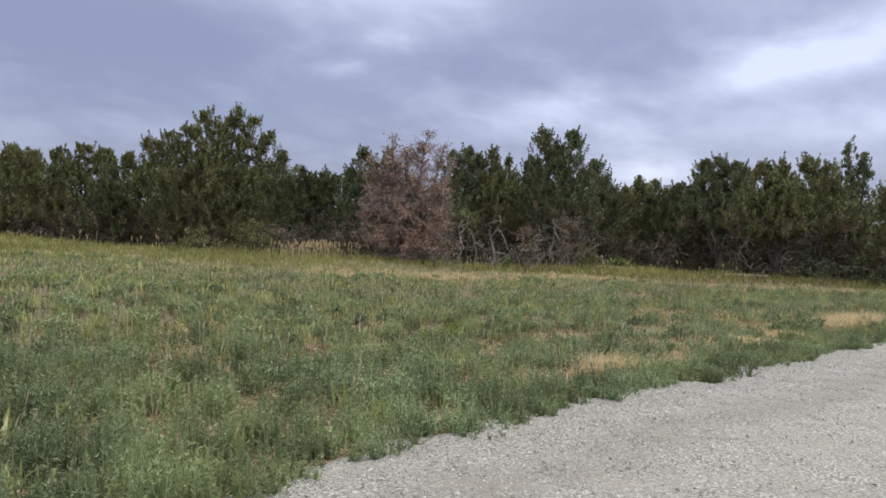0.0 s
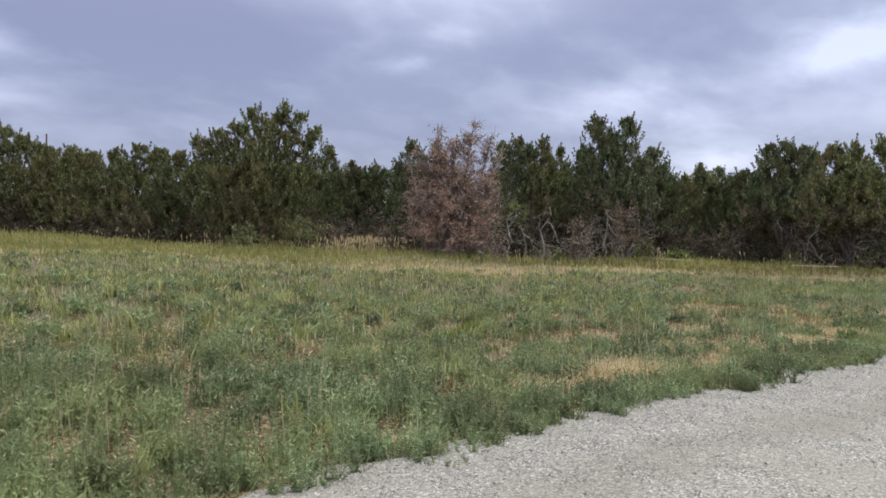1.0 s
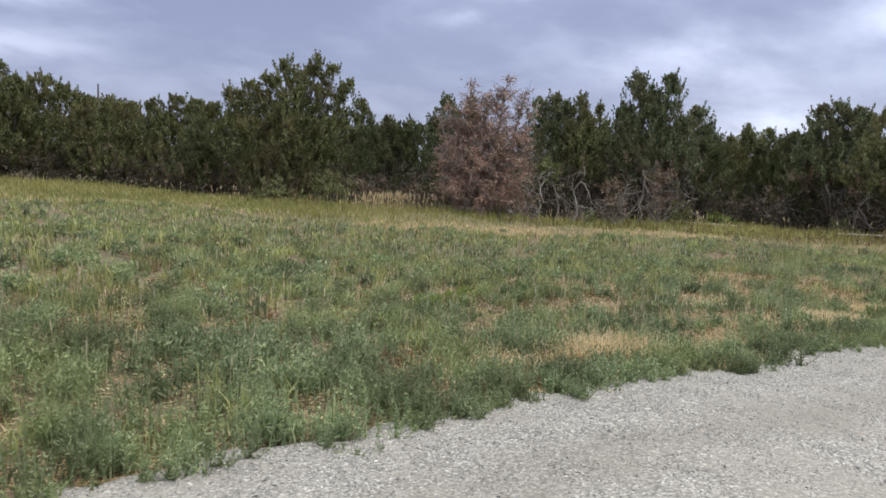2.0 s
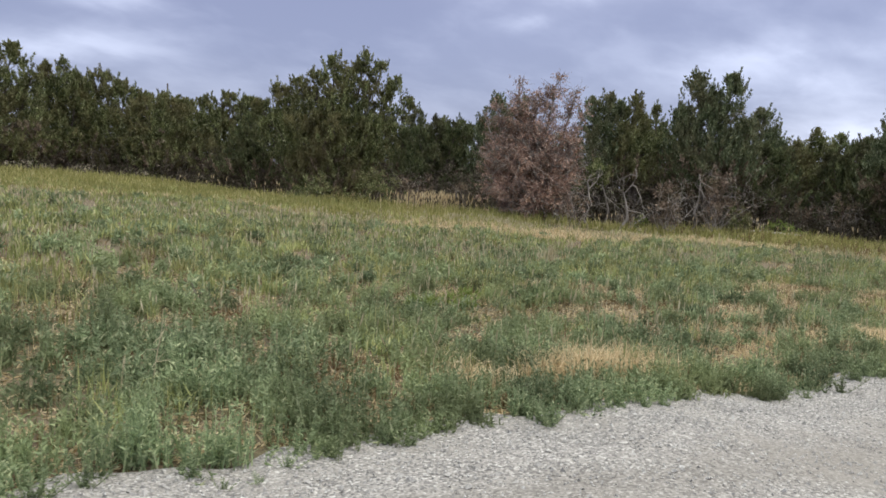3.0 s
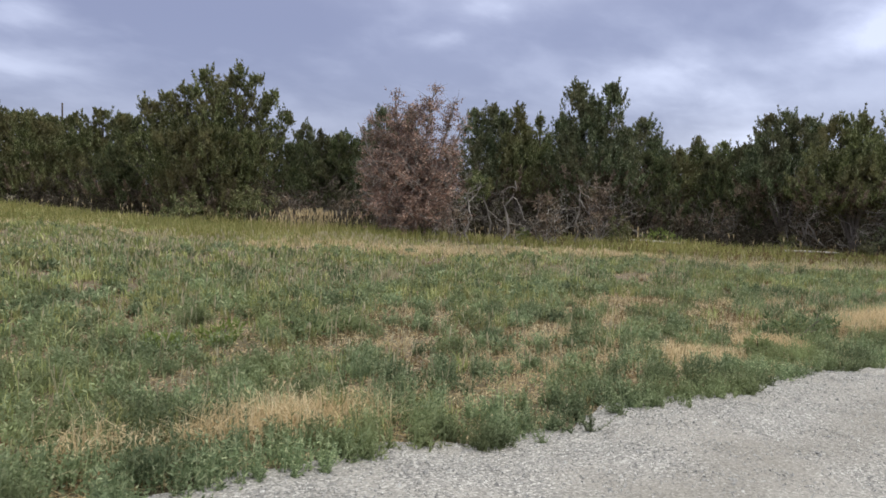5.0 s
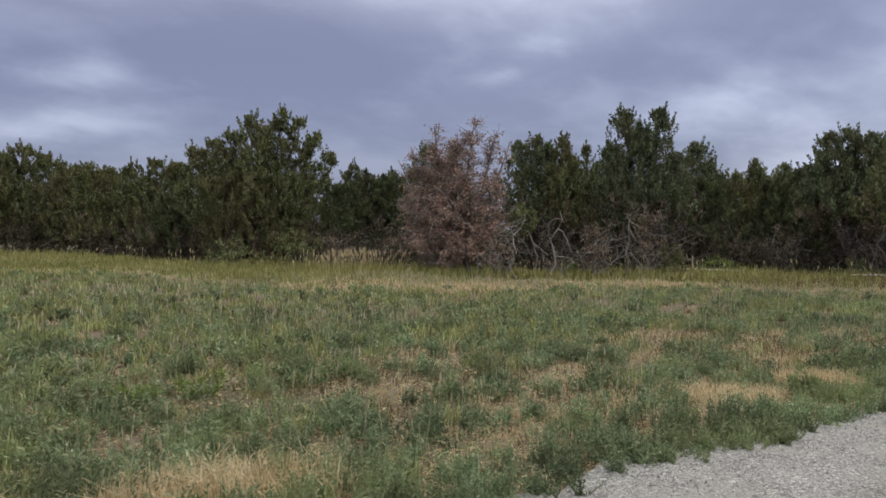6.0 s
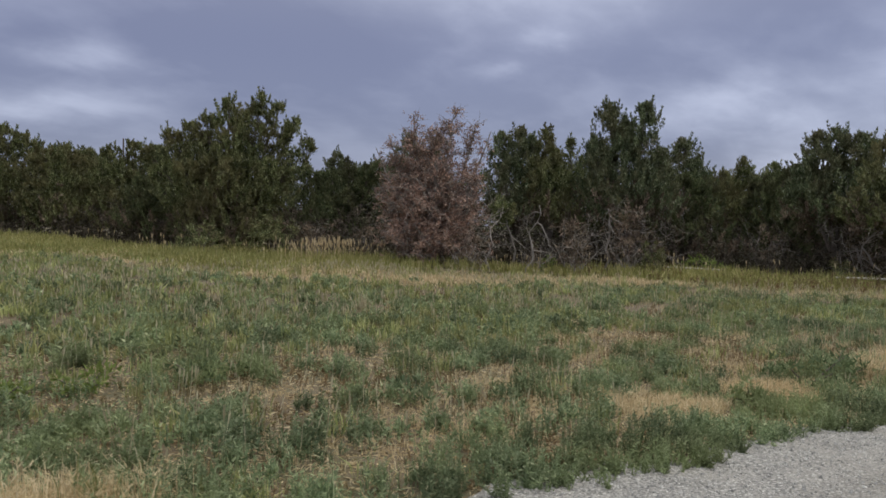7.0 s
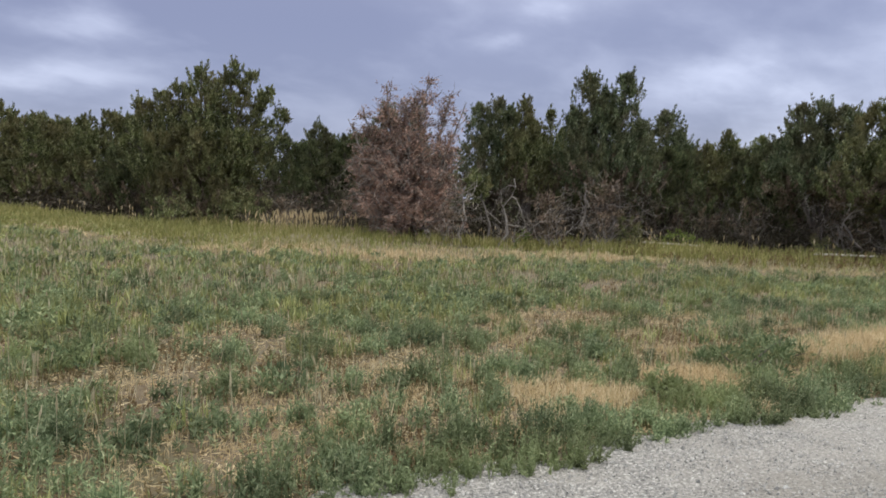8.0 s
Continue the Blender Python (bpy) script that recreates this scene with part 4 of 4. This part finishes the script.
    stuff("seed_stalks", seeds, SEED, "thin pale seed stalks above the grass", "grass")
    stuff("tall_grass", tall_g, TALL, "tall yellow-green grass along the treeline", "grass")
    stuff("grass_plumes", plumes, STRAW, "tan feathery grass plumes beside the trees", "grass")


# ---------------------------------------------------------------- build
ground_sheet()
gravel_road()
loose_stones()
# treeline, from the northern end to the eastern
juniper(1.7, 40.3, [(0.26, 0.21, 5.93, 1.65), (-0.91, -0.09, 5.52, 1.5), (1.34, 0.27, 4.77, 1.05)], "tall dark green juniper standing in the treeline", 101, per=17, spray=0.15)
juniper(4.3, 42.3, [(-0.85, -0.24, 5.58, 0.88), (0.02, 0.01, 5.78, 0.95), (0.82, -0.05, 5.12, 0.95)], "three-topped green juniper at the grass edge", 102, per=17, spray=0.15)
juniper(6.4, 43.2, [(-0.18, -0.11, 5.6, 1.45), (0.52, 0.79, 5.18, 1.13), (-1.17, -0.28, 5.11, 1.13)], "round-topped green juniper at the grass edge", 103, per=17, spray=0.15, point=0.46)
juniper(9.0, 41.0, [(-0.12, -0.07, 4.55, 1.38), (0.38, 0.68, 4.45, 1.23), (-1.0, -0.6, 4.4, 1.38)], "low spreading green juniper in the treeline", 104, per=17, spray=0.15, point=0.46)
juniper(9.7, 46.8, [(-0.78, -0.43, 5.0, 1.41), (0.29, 0.5, 4.9, 1.41), (1.26, 0.66, 4.8, 1.23)], "broad green juniper behind the front row", 105, per=17, spray=0.15)
juniper(11.6, 39.5, [(0.06, 0.03, 4.95, 1.35), (-0.81, -0.41, 4.7, 1.2), (0.88, 0.86, 4.85, 1.05)], "olive green juniper with an even top", 106, per=17, spray=0.15)
juniper(13.8, 30.2, [(-0.1, 0.2, 6.2, 0.80), (0.55, -0.2, 5.8, 0.95), (1.2, 0.3, 6.3, 0.82), (1.95, 0.2, 6.0, 0.70), (2.5, 0.3, 5.4, 0.75), (3.1, 0.4, 4.6, 0.85), (-0.8, -0.3, 5.5, 0.90), (-1.5, 0.0, 5.25, 0.90), (-2.3, -0.2, 4.9, 0.90),
                     (-3.1, -0.3, 4.15, 0.85), (0.3, -0.9, 4.5, 1.1), (-1.4, -0.9, 3.5, 1.1), (2.0, -0.8, 3.7, 1.0)], "large broad juniper with foliage down to the grass", 107, skirt=0.02, bare=5, density=0.95, point=0.50)
juniper(20.8, 36.6, [(0.07, 0.01, 5.12, 0.84), (-0.42, 0.21, 4.71, 0.72), (0.67, -0.17, 4.1, 0.84)], "small pointed juniper behind the front row", 108, JUNIPER_BLUE)
juniper(27.8, 46.6, [(-0.05, -0.01, 5.52, 1.48), (1.24, 0.2, 4.87, 1.17)], "distant round-topped juniper above the near trees", 109, density=0.8, per=17, spray=0.15)
juniper(21.2, 29.0, [(-0.1, -0.01, 5.36, 1.06), (-0.75, 0.21, 4.45, 0.85), (1.1, 0.4, 5.34, 0.9)], "green juniper behind a dead rust-brown tree", 110, JUNIPER_BLUE)
dead_juniper(18.75, 22.9, [(-0.65, -0.1, 5.15, 0.95), (0.75, -0.2, 5.3, 1.0), (0.0, 0.1, 4.7, 1.1), (1.5, 0.1, 4.95, 0.65), (1.95, 0.2, 4.6, 0.5), (-1.3, -0.3, 3.7, 1.15), (-1.9, -0.2, 4.0, 0.42), (-1.5, 0.0, 4.4, 0.40),
                          (0.2, -0.6, 3.5, 1.25), (1.6, -0.1, 3.1, 1.0), (-1.8, -0.2, 2.8, 1.05), (-0.6, -0.9, 2.6, 1.1), (1.0, -0.9, 2.4, 1.0)], "dead juniper with rust-brown foliage and bare grey branches", 111)
juniper(23.1, 24.1, [(-0.67, 0.01, 5.18, 0.78), (0.06, 0.3, 5.4, 0.78), (0.57, 0.08, 5.08, 0.69)], "dark green juniper beside the dead tree", 112, JUNIPER_BLUE, skirt=0.24, bare=8)
juniper(23.8, 23.1, [(-0.1, 0.01, 5.34, 0.54), (0.3, 0.18, 4.53, 0.54), (-0.5, -0.27, 4.26, 0.63)], "slender spire-topped green juniper", 113, skirt=0.26, bare=7)
juniper(25.4, 23.5, [(-0.18, 0.02, 5.22, 0.33), (0.1, 0.05, 3.9, 0.45)], "thin sparse juniper with a bare stem below its tip", 114, density=0.35, skirt=0.5)
tallest = juniper(26.1, 21.3, [(-0.8, 0.12, 6.34, 0.9), (0.57, 0.1, 6.38, 0.95), (-0.1, 0.0, 5.7, 0.95), (-1.25, 0.48, 5.06, 0.82), (1.06, -0.4, 4.54, 0.78)], "tall two-topped dark green juniper with bare lower branches", 115, JUNIPER_BLUE, skirt=0.25, bare=12)
snag = Pile()
twig_spray(snag, (-0.45, -1.1, 4.2), (-0.1, -0.5, 0.7), 0.75, 0.02, np.random.default_rng(151), 2)
part("dead_branch", *snag.arrays(), GREYWOOD, tallest, "bare weathered grey branch high in the crown")
juniper(30.2, 22.1, [(-0.24, 0.05, 5.4, 0.77), (0.25, 0.15, 4.57, 0.61)], "dome-topped dark green juniper", 116, JUNIPER_BLUE, skirt=0.26, bare=7, point=0.46)
juniper(31.8, 21.7, [(-0.1, 0.03, 4.15, 0.89), (-0.49, 0.44, 4.0, 0.79)], "low dark juniper in the shade of taller ones", 117, bare=7, skirt=0.26)
juniper(33.1, 21.6, [(-0.17, 0.05, 4.8, 0.65), (0.28, 0.23, 4.16, 0.92)], "small spire-topped juniper in the treeline", 118, bare=7, skirt=0.26)
juniper(38.6, 24.2, [(-0.23, 0.08, 5.06, 0.82), (0.52, -0.18, 4.52, 0.95)], "distant small green juniper behind lower scrub", 119, per=17, spray=0.15)
juniper(31.2, 16.3, [(-0.72, 0.29, 5.25, 0.76), (-0.11, 0.37, 5.41, 0.76), (0.54, -0.12, 5.25, 0.8), (-1.22, 0.26, 4.12, 0.8)], "broad juniper with bare grey branches under its crown", 120, JUNIPER_BLUE, skirt=0.32, bare=14, point=0.46)
juniper(30.9, 13.7, [(-0.57, 0.28, 5.1, 0.86), (0.15, 0.26, 5.22, 0.81), (-1.14, -0.01, 3.95, 0.99), (0.06, -0.7, 4.18, 0.9)], "spreading olive green juniper with a thick trunk", 121, skirt=0.30, bare=14, point=0.46)
juniper(32.1, 12.5, [(-0.44, 0.24, 5.38, 0.82), (0.29, 0.07, 5.13, 0.92)], "full green juniper in the treeline", 122, skirt=0.34, bare=10)
juniper(33.5, 11.7, [(-0.24, 0.15, 6.1, 0.53), (0.38, -0.0, 5.65, 0.53)], "tall thin juniper with a sparse top", 123, JUNIPER_BLUE, density=0.6)
juniper(32.2, 9.6, [(-0.04, 0.03, 5.23, 0.9), (0.69, -0.24, 5.4, 1.01), (-0.63, -0.05, 4.17, 0.81)], "green juniper with low drooping foliage", 124, skirt=0.12, bare=4)
juniper(33.7, 7.8, [(-0.23, 0.19, 5.04, 1.16), (0.63, -0.26, 5.16, 1.16)], "dense green juniper near the road", 125, density=0.7)
juniper(35.2, 5.8, [(-0.2, 0.19, 4.96, 1.44), (0.58, -0.27, 4.71, 1.32)], "broad green juniper near the road", 126, density=0.6)
# gap-filling trees, in the leaf colour that has shade painted in
juniper(18.6, 35.0, [(0.0, 0.0, 4.3, 1.0), (0.8, 0.2, 3.9, 0.9), (-0.9, 0.1, 3.9, 0.9)], "juniper filling a gap in the treeline, shade in its leaf colour", 127, JUNIPER_SHADED)
juniper(24.4, 33.0, [(0.0, 0.0, 4.5, 1.0), (-0.9, 0.2, 4.3, 0.9)], "juniper behind the dead tree, shade in its leaf colour", 128, JUNIPER_SHADED)
juniper(26.9, 25.0, [(0.0, 0.0, 4.6, 1.0), (-0.9, 0.2, 4.4, 0.9), (0.9, 0.0, 4.4, 0.9)], "juniper close behind taller ones, shade in its leaf colour", 129, JUNIPER_SHADED)
juniper(29.3, 23.6, [(0.0, 0.0, 4.3, 1.0), (0.8, 0.2, 4.0, 0.9)], "juniper behind the front row, coloured dark for shade", 130, JUNIPER_SHADED)
juniper(33.6, 17.8, [(0.0, 0.0, 4.3, 1.2), (-0.9, 0.6, 4.2, 1.0), (0.9, -0.4, 4.6, 1.0)], "dense juniper behind bare grey branches, coloured dark for shade", 131, JUNIPER_SHADED)

# trees close behind the front row, shade put into their leaf colour
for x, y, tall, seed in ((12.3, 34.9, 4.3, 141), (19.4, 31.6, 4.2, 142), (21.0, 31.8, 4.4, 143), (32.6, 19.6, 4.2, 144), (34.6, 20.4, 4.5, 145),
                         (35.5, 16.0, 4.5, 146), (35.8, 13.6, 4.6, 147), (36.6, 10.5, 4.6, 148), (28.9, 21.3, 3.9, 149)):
    juniper(x, y, [(0.0, 0.0, tall, 1.1), (-0.9, 0.2, tall - 0.35, 0.9), (0.9, -0.1, tall - 0.2, 0.9)], "juniper crowded behind the front row, coloured dark for shade", seed, JUNIPER_SHADED, per=15, spray=0.16, density=0.7)
far_woods()
undergrowth()
meadow()
# bushes and dead stems along the foot of the trees
def green_shrub(x, y, tall, wide, label, seed, leaf=JUNIPER, group="low green shrubs under the trees"):
    """A low rounded bush: short stems and a cushion of leaves."""
    rng = np.random.default_rng(seed)
    shrub = root("green_shrub", (x, y, float(height(x, y))), label, "shrub", group)
    n = int(60 * tall * wide + 14)
    d = unit(rng.normal(size=(n, 3)) * np.array([1, 1, 0.8]) + np.array([0, 0, 0.35]))
    c = d * rng.uniform(0.45, 1.0, (n, 1)) * np.array([wide, wide, tall * 0.8]) + np.array([0, 0, tall * 0.2])
    c[:, 2] = np.maximum(c[:, 2], 0.04)
    for k in range(6):
        part("stem", *tube([(0, 0, -0.04), c[k] * 0.5, c[k]], [0.014, 0.010, 0.004], 4), BARK, shrub)
    size = 0.05 + 0.05 * min(1.0, tall)
    part("foliage", *sprays(c, rng.uniform(0.08, 0.15, n) * (0.6 + 0.4 * tall), 20, rng, size, 0.5), leaf, shrub)
    return shrub


dead_shrub(22.1, 19.5, 1.75, 0.6, "rust-brown dead shrub with grey stems", 301, 0.42)
dead_shrub(23.8, 18.8, 2.2, 0.75, "bare grey dead shrub leaning under a juniper", 302, 0.3)
dead_shrub(19.2, 21.0, 1.1, 0.8, "tangled bare grey stems in tall grass", 303, 0.15)
dead_shrub(21.3, 20.5, 1.0, 0.7, "pale grey dead stems before dark junipers", 304, 0.1)
dead_shrub(30.6, 18.6, 1.8, 0.9, "grey leafless shrub in deep shade", 305, 0.1)
dead_shrub(31.0, 15.4, 1.9, 0.9, "grey leafless thicket under broad junipers", 306, 0.15)
dead_shrub(16.6, 28.3, 1.3, 0.9, "brown brush between two junipers", 307, 0.3)
dead_shrub(18.6, 27.4, 1.2, 1.0, "low grey-brown brush behind the plumes", 308, 0.3)
green_shrub(24.4, 18.3, 1.25, 0.55, "olive green bush at the grass edge", 312)
green_shrub(27.0, 18.6, 0.8, 0.8, "low bright green bush in the shade", 313, LIME)
green_shrub(29.8, 15.4, 0.8, 0.9, "low green bush under junipers", 314)
# three dark bushes in a row, put here to darken the shaded ground
green_shrub(30.6, 12.3, 1.3, 1.2, "dark green bush in tall grass, standing in for shade", 315, JUNIPER_BLUE)
green_shrub(31.3, 11.0, 1.3, 1.1, "added dark green bush under a full juniper, standing in for shade", 319, JUNIPER_BLUE)
green_shrub(31.0, 9.2, 1.1, 1.1, "added low dark green bush before the trees, standing in for shade", 320, JUNIPER_BLUE)
green_shrub(21.6, 20.2, 0.7, 0.4, "small bright green bush among dead stems", 316, LIME)
green_shrub(12.2, 27.6, 1.2, 1.2, "low juniper skirt touching the tall grass", 317)
green_shrub(14.6, 27.4, 1.6, 1.3, "low olive juniper bush in tall grass", 318)


def pale_trunk(x, y, label, seed):
    """A crooked bleached stem with a few stubs."""
    rng = np.random.default_rng(seed)
    base = root("dead_snag", (x, y, float(height(x, y))), label, "dead tree", "bleached dead snags")
    p = stem_curve((0, 0, -0.1), ACROSS * rng.uniform(-0.3, 0.6) + np.array([0, 0, rng.uniform(1.6, 2.3)]), rng, 0.55, 9)
    part("stem", *tube(p, np.linspace(0.05, 0.016, 9), 7), GREYWOOD, base, smooth=True)
    for k in (3, 5, 6, 7):
        pile = Pile()
        twig_spray(pile, p[k], rng.normal(0, 1, 3) + np.array([0, 0, 0.3]), rng.uniform(0.5, 0.9), 0.022, rng, 1)
        part("dead_branch", *pile.arrays(), GREYWOOD, base)


pale_trunk(21.0, 20.4, "crooked pale grey trunk before dark junipers", 321)
pale_trunk(19.9, 20.9, "forked bleached trunk beside the dead tree", 322)
pale_trunk(23.3, 19.2, "leaning bleached trunk with short stubs", 323)
def young_juniper(x, y, label, seed):
    """A small juniper: a round head of foliage on a crooked bleached stem."""
    rng = np.random.default_rng(seed)
    base = root("young_juniper", (x, y, float(height(x, y))), label, "tree")
    p = stem_curve((0.1, 0.0, -0.1), ACROSS * -0.25 + np.array([0, 0, 1.75]), rng, 0.5, 8)
    stem = part("stem", *tube(p, np.linspace(0.045, 0.018, 8), 7), GREYWOOD, base, smooth=True)
    for k in (3, 4, 5, 6):
        pile = Pile()
        twig_spray(pile, p[k], rng.normal(0, 1, 3) + np.array([0, 0, 0.2]), rng.uniform(0.5, 0.9), 0.016, rng, 1)
        part("dead_branch", *pile.arrays(), GREYWOOD, stem)
    n = 120
    d = unit(rng.normal(size=(n, 3))) * rng.uniform(0.3, 1.0, (n, 1)) * np.array([0.42, 0.42, 0.55])
    part("crown", *sprays(d + p[-1] + np.array([0, 0, 0.25]), rng.uniform(0.07, 0.14, n), 18, rng, 0.10, 0.8), JUNIPER, base)


young_juniper(20.85, 21.3, "small yellow-green juniper on a crooked bleached stem", 311)
pale_trunk(30.1, 14.6, "grey bare trunk under a spreading juniper", 324)


def fallen_pole(a, b, radius, label, seed):
    rng = np.random.default_rng(seed)
    a = np.array([*a, float(height(*a)) + 0.27])
    b = np.array([*b, float(height(*b)) + 0.27])
    mid = (a + b) / 2
    pole = new("fallen_pole", mesh_of("fallen_pole", *tube(stem_curve(a - mid, b - mid, rng, 0.01, 7), radius * np.array([0.9, 1, 1, 0.95, 0.9, 0.85, 0.75]), 7), PALEWOOD, True))
    pole.location = mid
    tagged(pole, label, "pole")


fallen_pole((28.3, 14.6), (29.5, 13.4), 0.036, "bleached wooden pole lying on bent tall grass", 331)
fallen_pole((25.3, 18.9), (26.9, 17.6), 0.03, "thin bleached branch lying on tall grass", 332)


def rock(x, y, size, label, seed):
    rng = np.random.default_rng(seed)
    bm = bmesh.new()
    bmesh.ops.create_icosphere(bm, subdivisions=2, radius=size)
    for v in bm.verts:
        v.co *= 1 + 0.35 * noise.noise(v.co * (1.6 / size) + Vector((seed, 0, 0)))
        v.co.z *= 0.6
    me = bpy.data.meshes.new("rock")
    bm.to_mesh(me)
    bm.free()
    me.materials.append(LIMESTONE)
    ob = new("rock", me)
    ob.location = (x, y, float(height(x, y)) + size * 0.3)
    ob.rotation_euler = (0, 0, rng.uniform(0, 6))
    tagged(ob, label, "rock", "pale rocks in the tall grass")


rock(25.8, 18.4, 0.26, "pale angular rock half hidden in tall grass", 341)
rock(25.4, 18.9, 0.16, "small pale rock half hidden in tall grass", 342)


def utility_pole(x, y):
    z = float(height(x, y))
    base = root("utility_pole", (x, y, z), "weathered dark wooden pole far behind the junipers", "pole")
    top = 14.7 - z
    part("shaft", *tube([(0, 0, -0.5), (0, 0, top * 0.5), (0, 0, top)], [0.18, 0.15, 0.12], 10), POLEWOOD, base, smooth=True)
    part("cap", *tube([(0, 0, top), (0, 0, top + 0.03), (0, 0, top + 0.08)], [0.13, 0.12, 0.01], 10), POLEWOOD, base)


utility_pole(22.6, 132.1)


# single plants that stand out in the meadow
def leafy_weed(seed):
    """A branching weed with narrow grey-green leaves, at the origin."""
    rng = np.random.default_rng(seed)
    base = root("weed_plant", (0, 0, -50), "bushy grey-green weed beside the gravel", "weed", "weeds along the road edge")
    leaf = Pile()
    for _ in range(9):
        a, lean = rng.uniform(0, 6.28), abs(rng.normal(0, 0.55))
        tip = np.array([math.cos(a) * lean, math.sin(a) * lean, 1.0]) * rng.uniform(0.09, 0.19)
        p = stem_curve((0, 0, -0.01), tip, rng, 0.1, 5)
        part("stem", *tube(p, np.linspace(0.0035, 0.0012, 5), 3), WEED, base)
        n = 34
        s = rng.uniform(0.12, 1.0, n)
        d = rng.normal(size=(n, 3)) * np.array([1, 1, 0.5]) + np.array([0, 0, 0.5])
        length = rng.uniform(0.018, 0.036, n) * (1.1 - 0.45 * s)
        leaf.add(*kites(along(p, s), d, length, length * 0.32, rng, 0.08))
    tagged(part("foliage", *leaf.arrays(), WEED, base), kind="stuff")
    return base


def edge_weeds():
    rng = np.random.default_rng(400)
    kinds = [leafy_weed(401 + k) for k in range(6)]
    for i in range(110):
        x = 0.6 + 15.5 * (i + rng.random()) / 110
        y = float(ragged(x)) + abs(rng.normal(0, 0.16)) - 0.02
        if rng.random() < 0.12:
            y -= rng.uniform(0.08, 0.3)
        k = kinds[i % 6]
        m = pose(x, y, float(max(height(x, y), road_height(x, y) - 0.02)), rng.normal(0, 4), rng.normal(0, 4), rng.uniform(0, 360))
        size = rng.uniform(0.65, 1.25) * (0.6 if y < float(ragged(x)) else 1.0)
        if i < 6:
            k.matrix_basis, ob = m, k
        else:
            ob = copy_thing(k, m)
        ob.scale = (size,) * 3


edge_weeds()


def tall_stalk(x, y, tall, label, seed, mat=SEED):
    """A lone dry stalk with short side twigs."""
    rng = np.random.default_rng(seed)
    base = root("dry_stalk", (x, y, float(height(x, y))), label, "weed", "lone dry stalks")
    p = stem_curve((0, 0, -0.02), (tall * 0.15, 0.0, tall), rng, 0.06, 7)
    part("stem", *tube(p, np.linspace(0.006, 0.002, 7), 5), mat, base)
    for k in range(2, 7):
        for _ in range(3):
            d = unit(rng.normal(0, 1, 3) + np.array([0, 0, 0.8])) * tall * rng.uniform(0.1, 0.22)
            part("twig", *tube([p[k], p[k] + d * 0.5, p[k] + d], [0.003, 0.0022, 0.001], 3), mat, base)


def grass_tuft(x, y, tall, mat, label, seed, spread=0.06, count=45):
    rng = np.random.default_rng(seed)
    b = np.zeros((count, 3))
    b[:, :2] = rng.normal(0, spread, (count, 2))
    ob = new("grass_tuft", mesh_of("grass_tuft", *blades(b, rng.uniform(0.6, 1.1, count) * tall, np.full(count, 0.012), np.abs(rng.normal(0, 0.4, count)), rng), mat))
    ob.location = (x, y, float(height(x, y)))
    tagged(ob, label, "grass tuft", "tufts that stand out")


tall_stalk(2.0, 5.0, 0.62, "pale dry branching stalk above grey-green weeds", 501)
tall_stalk(3.4, 4.6, 0.40, "short pale dry stalk among weeds", 502)
grass_tuft(11.15, 11.4, 0.38, SEED, "bleached pale tuft standing above green grass", 511)
grass_tuft(10.8, 11.2, 0.30, SEED, "small bleached tuft in green grass", 512, 0.04, 20)
green_shrub(6.9, 7.25, 0.20, 0.30, "bright yellow-green low plant by bare soil", 521, LIME, "low plants in the meadow")
green_shrub(6.3, 7.0, 0.18, 0.25, "yellow-green low plant in the meadow", 522, LIME, "low plants in the meadow")
green_shrub(13.55, 5.5, 0.42, 0.50, "dark green bushy weed beside straw patches", 523, DARK_WEED, "low plants in the meadow")
green_shrub(14.3, 5.7, 0.34, 0.40, "dark green bushy weed near the road", 524, DARK_WEED, "low plants in the meadow")
green_shrub(11.95, 4.95, 0.26, 0.16, "upright dark green weed before straw grass", 525, WEED, "low plants in the meadow")
green_shrub(7.8, 7.2, 0.20, 0.36, "dark green cushion of weeds on bare soil", 526, DARK_WEED, "low plants in the meadow")
green_shrub(4.2, 7.4, 0.24, 0.45, "blue-green cushion of weeds in the meadow", 527, WEED, "low plants in the meadow")
green_shrub(9.2, 6.0, 0.20, 0.35, "grey-green cushion of weeds among straw", 528, WEED, "low plants in the meadow")
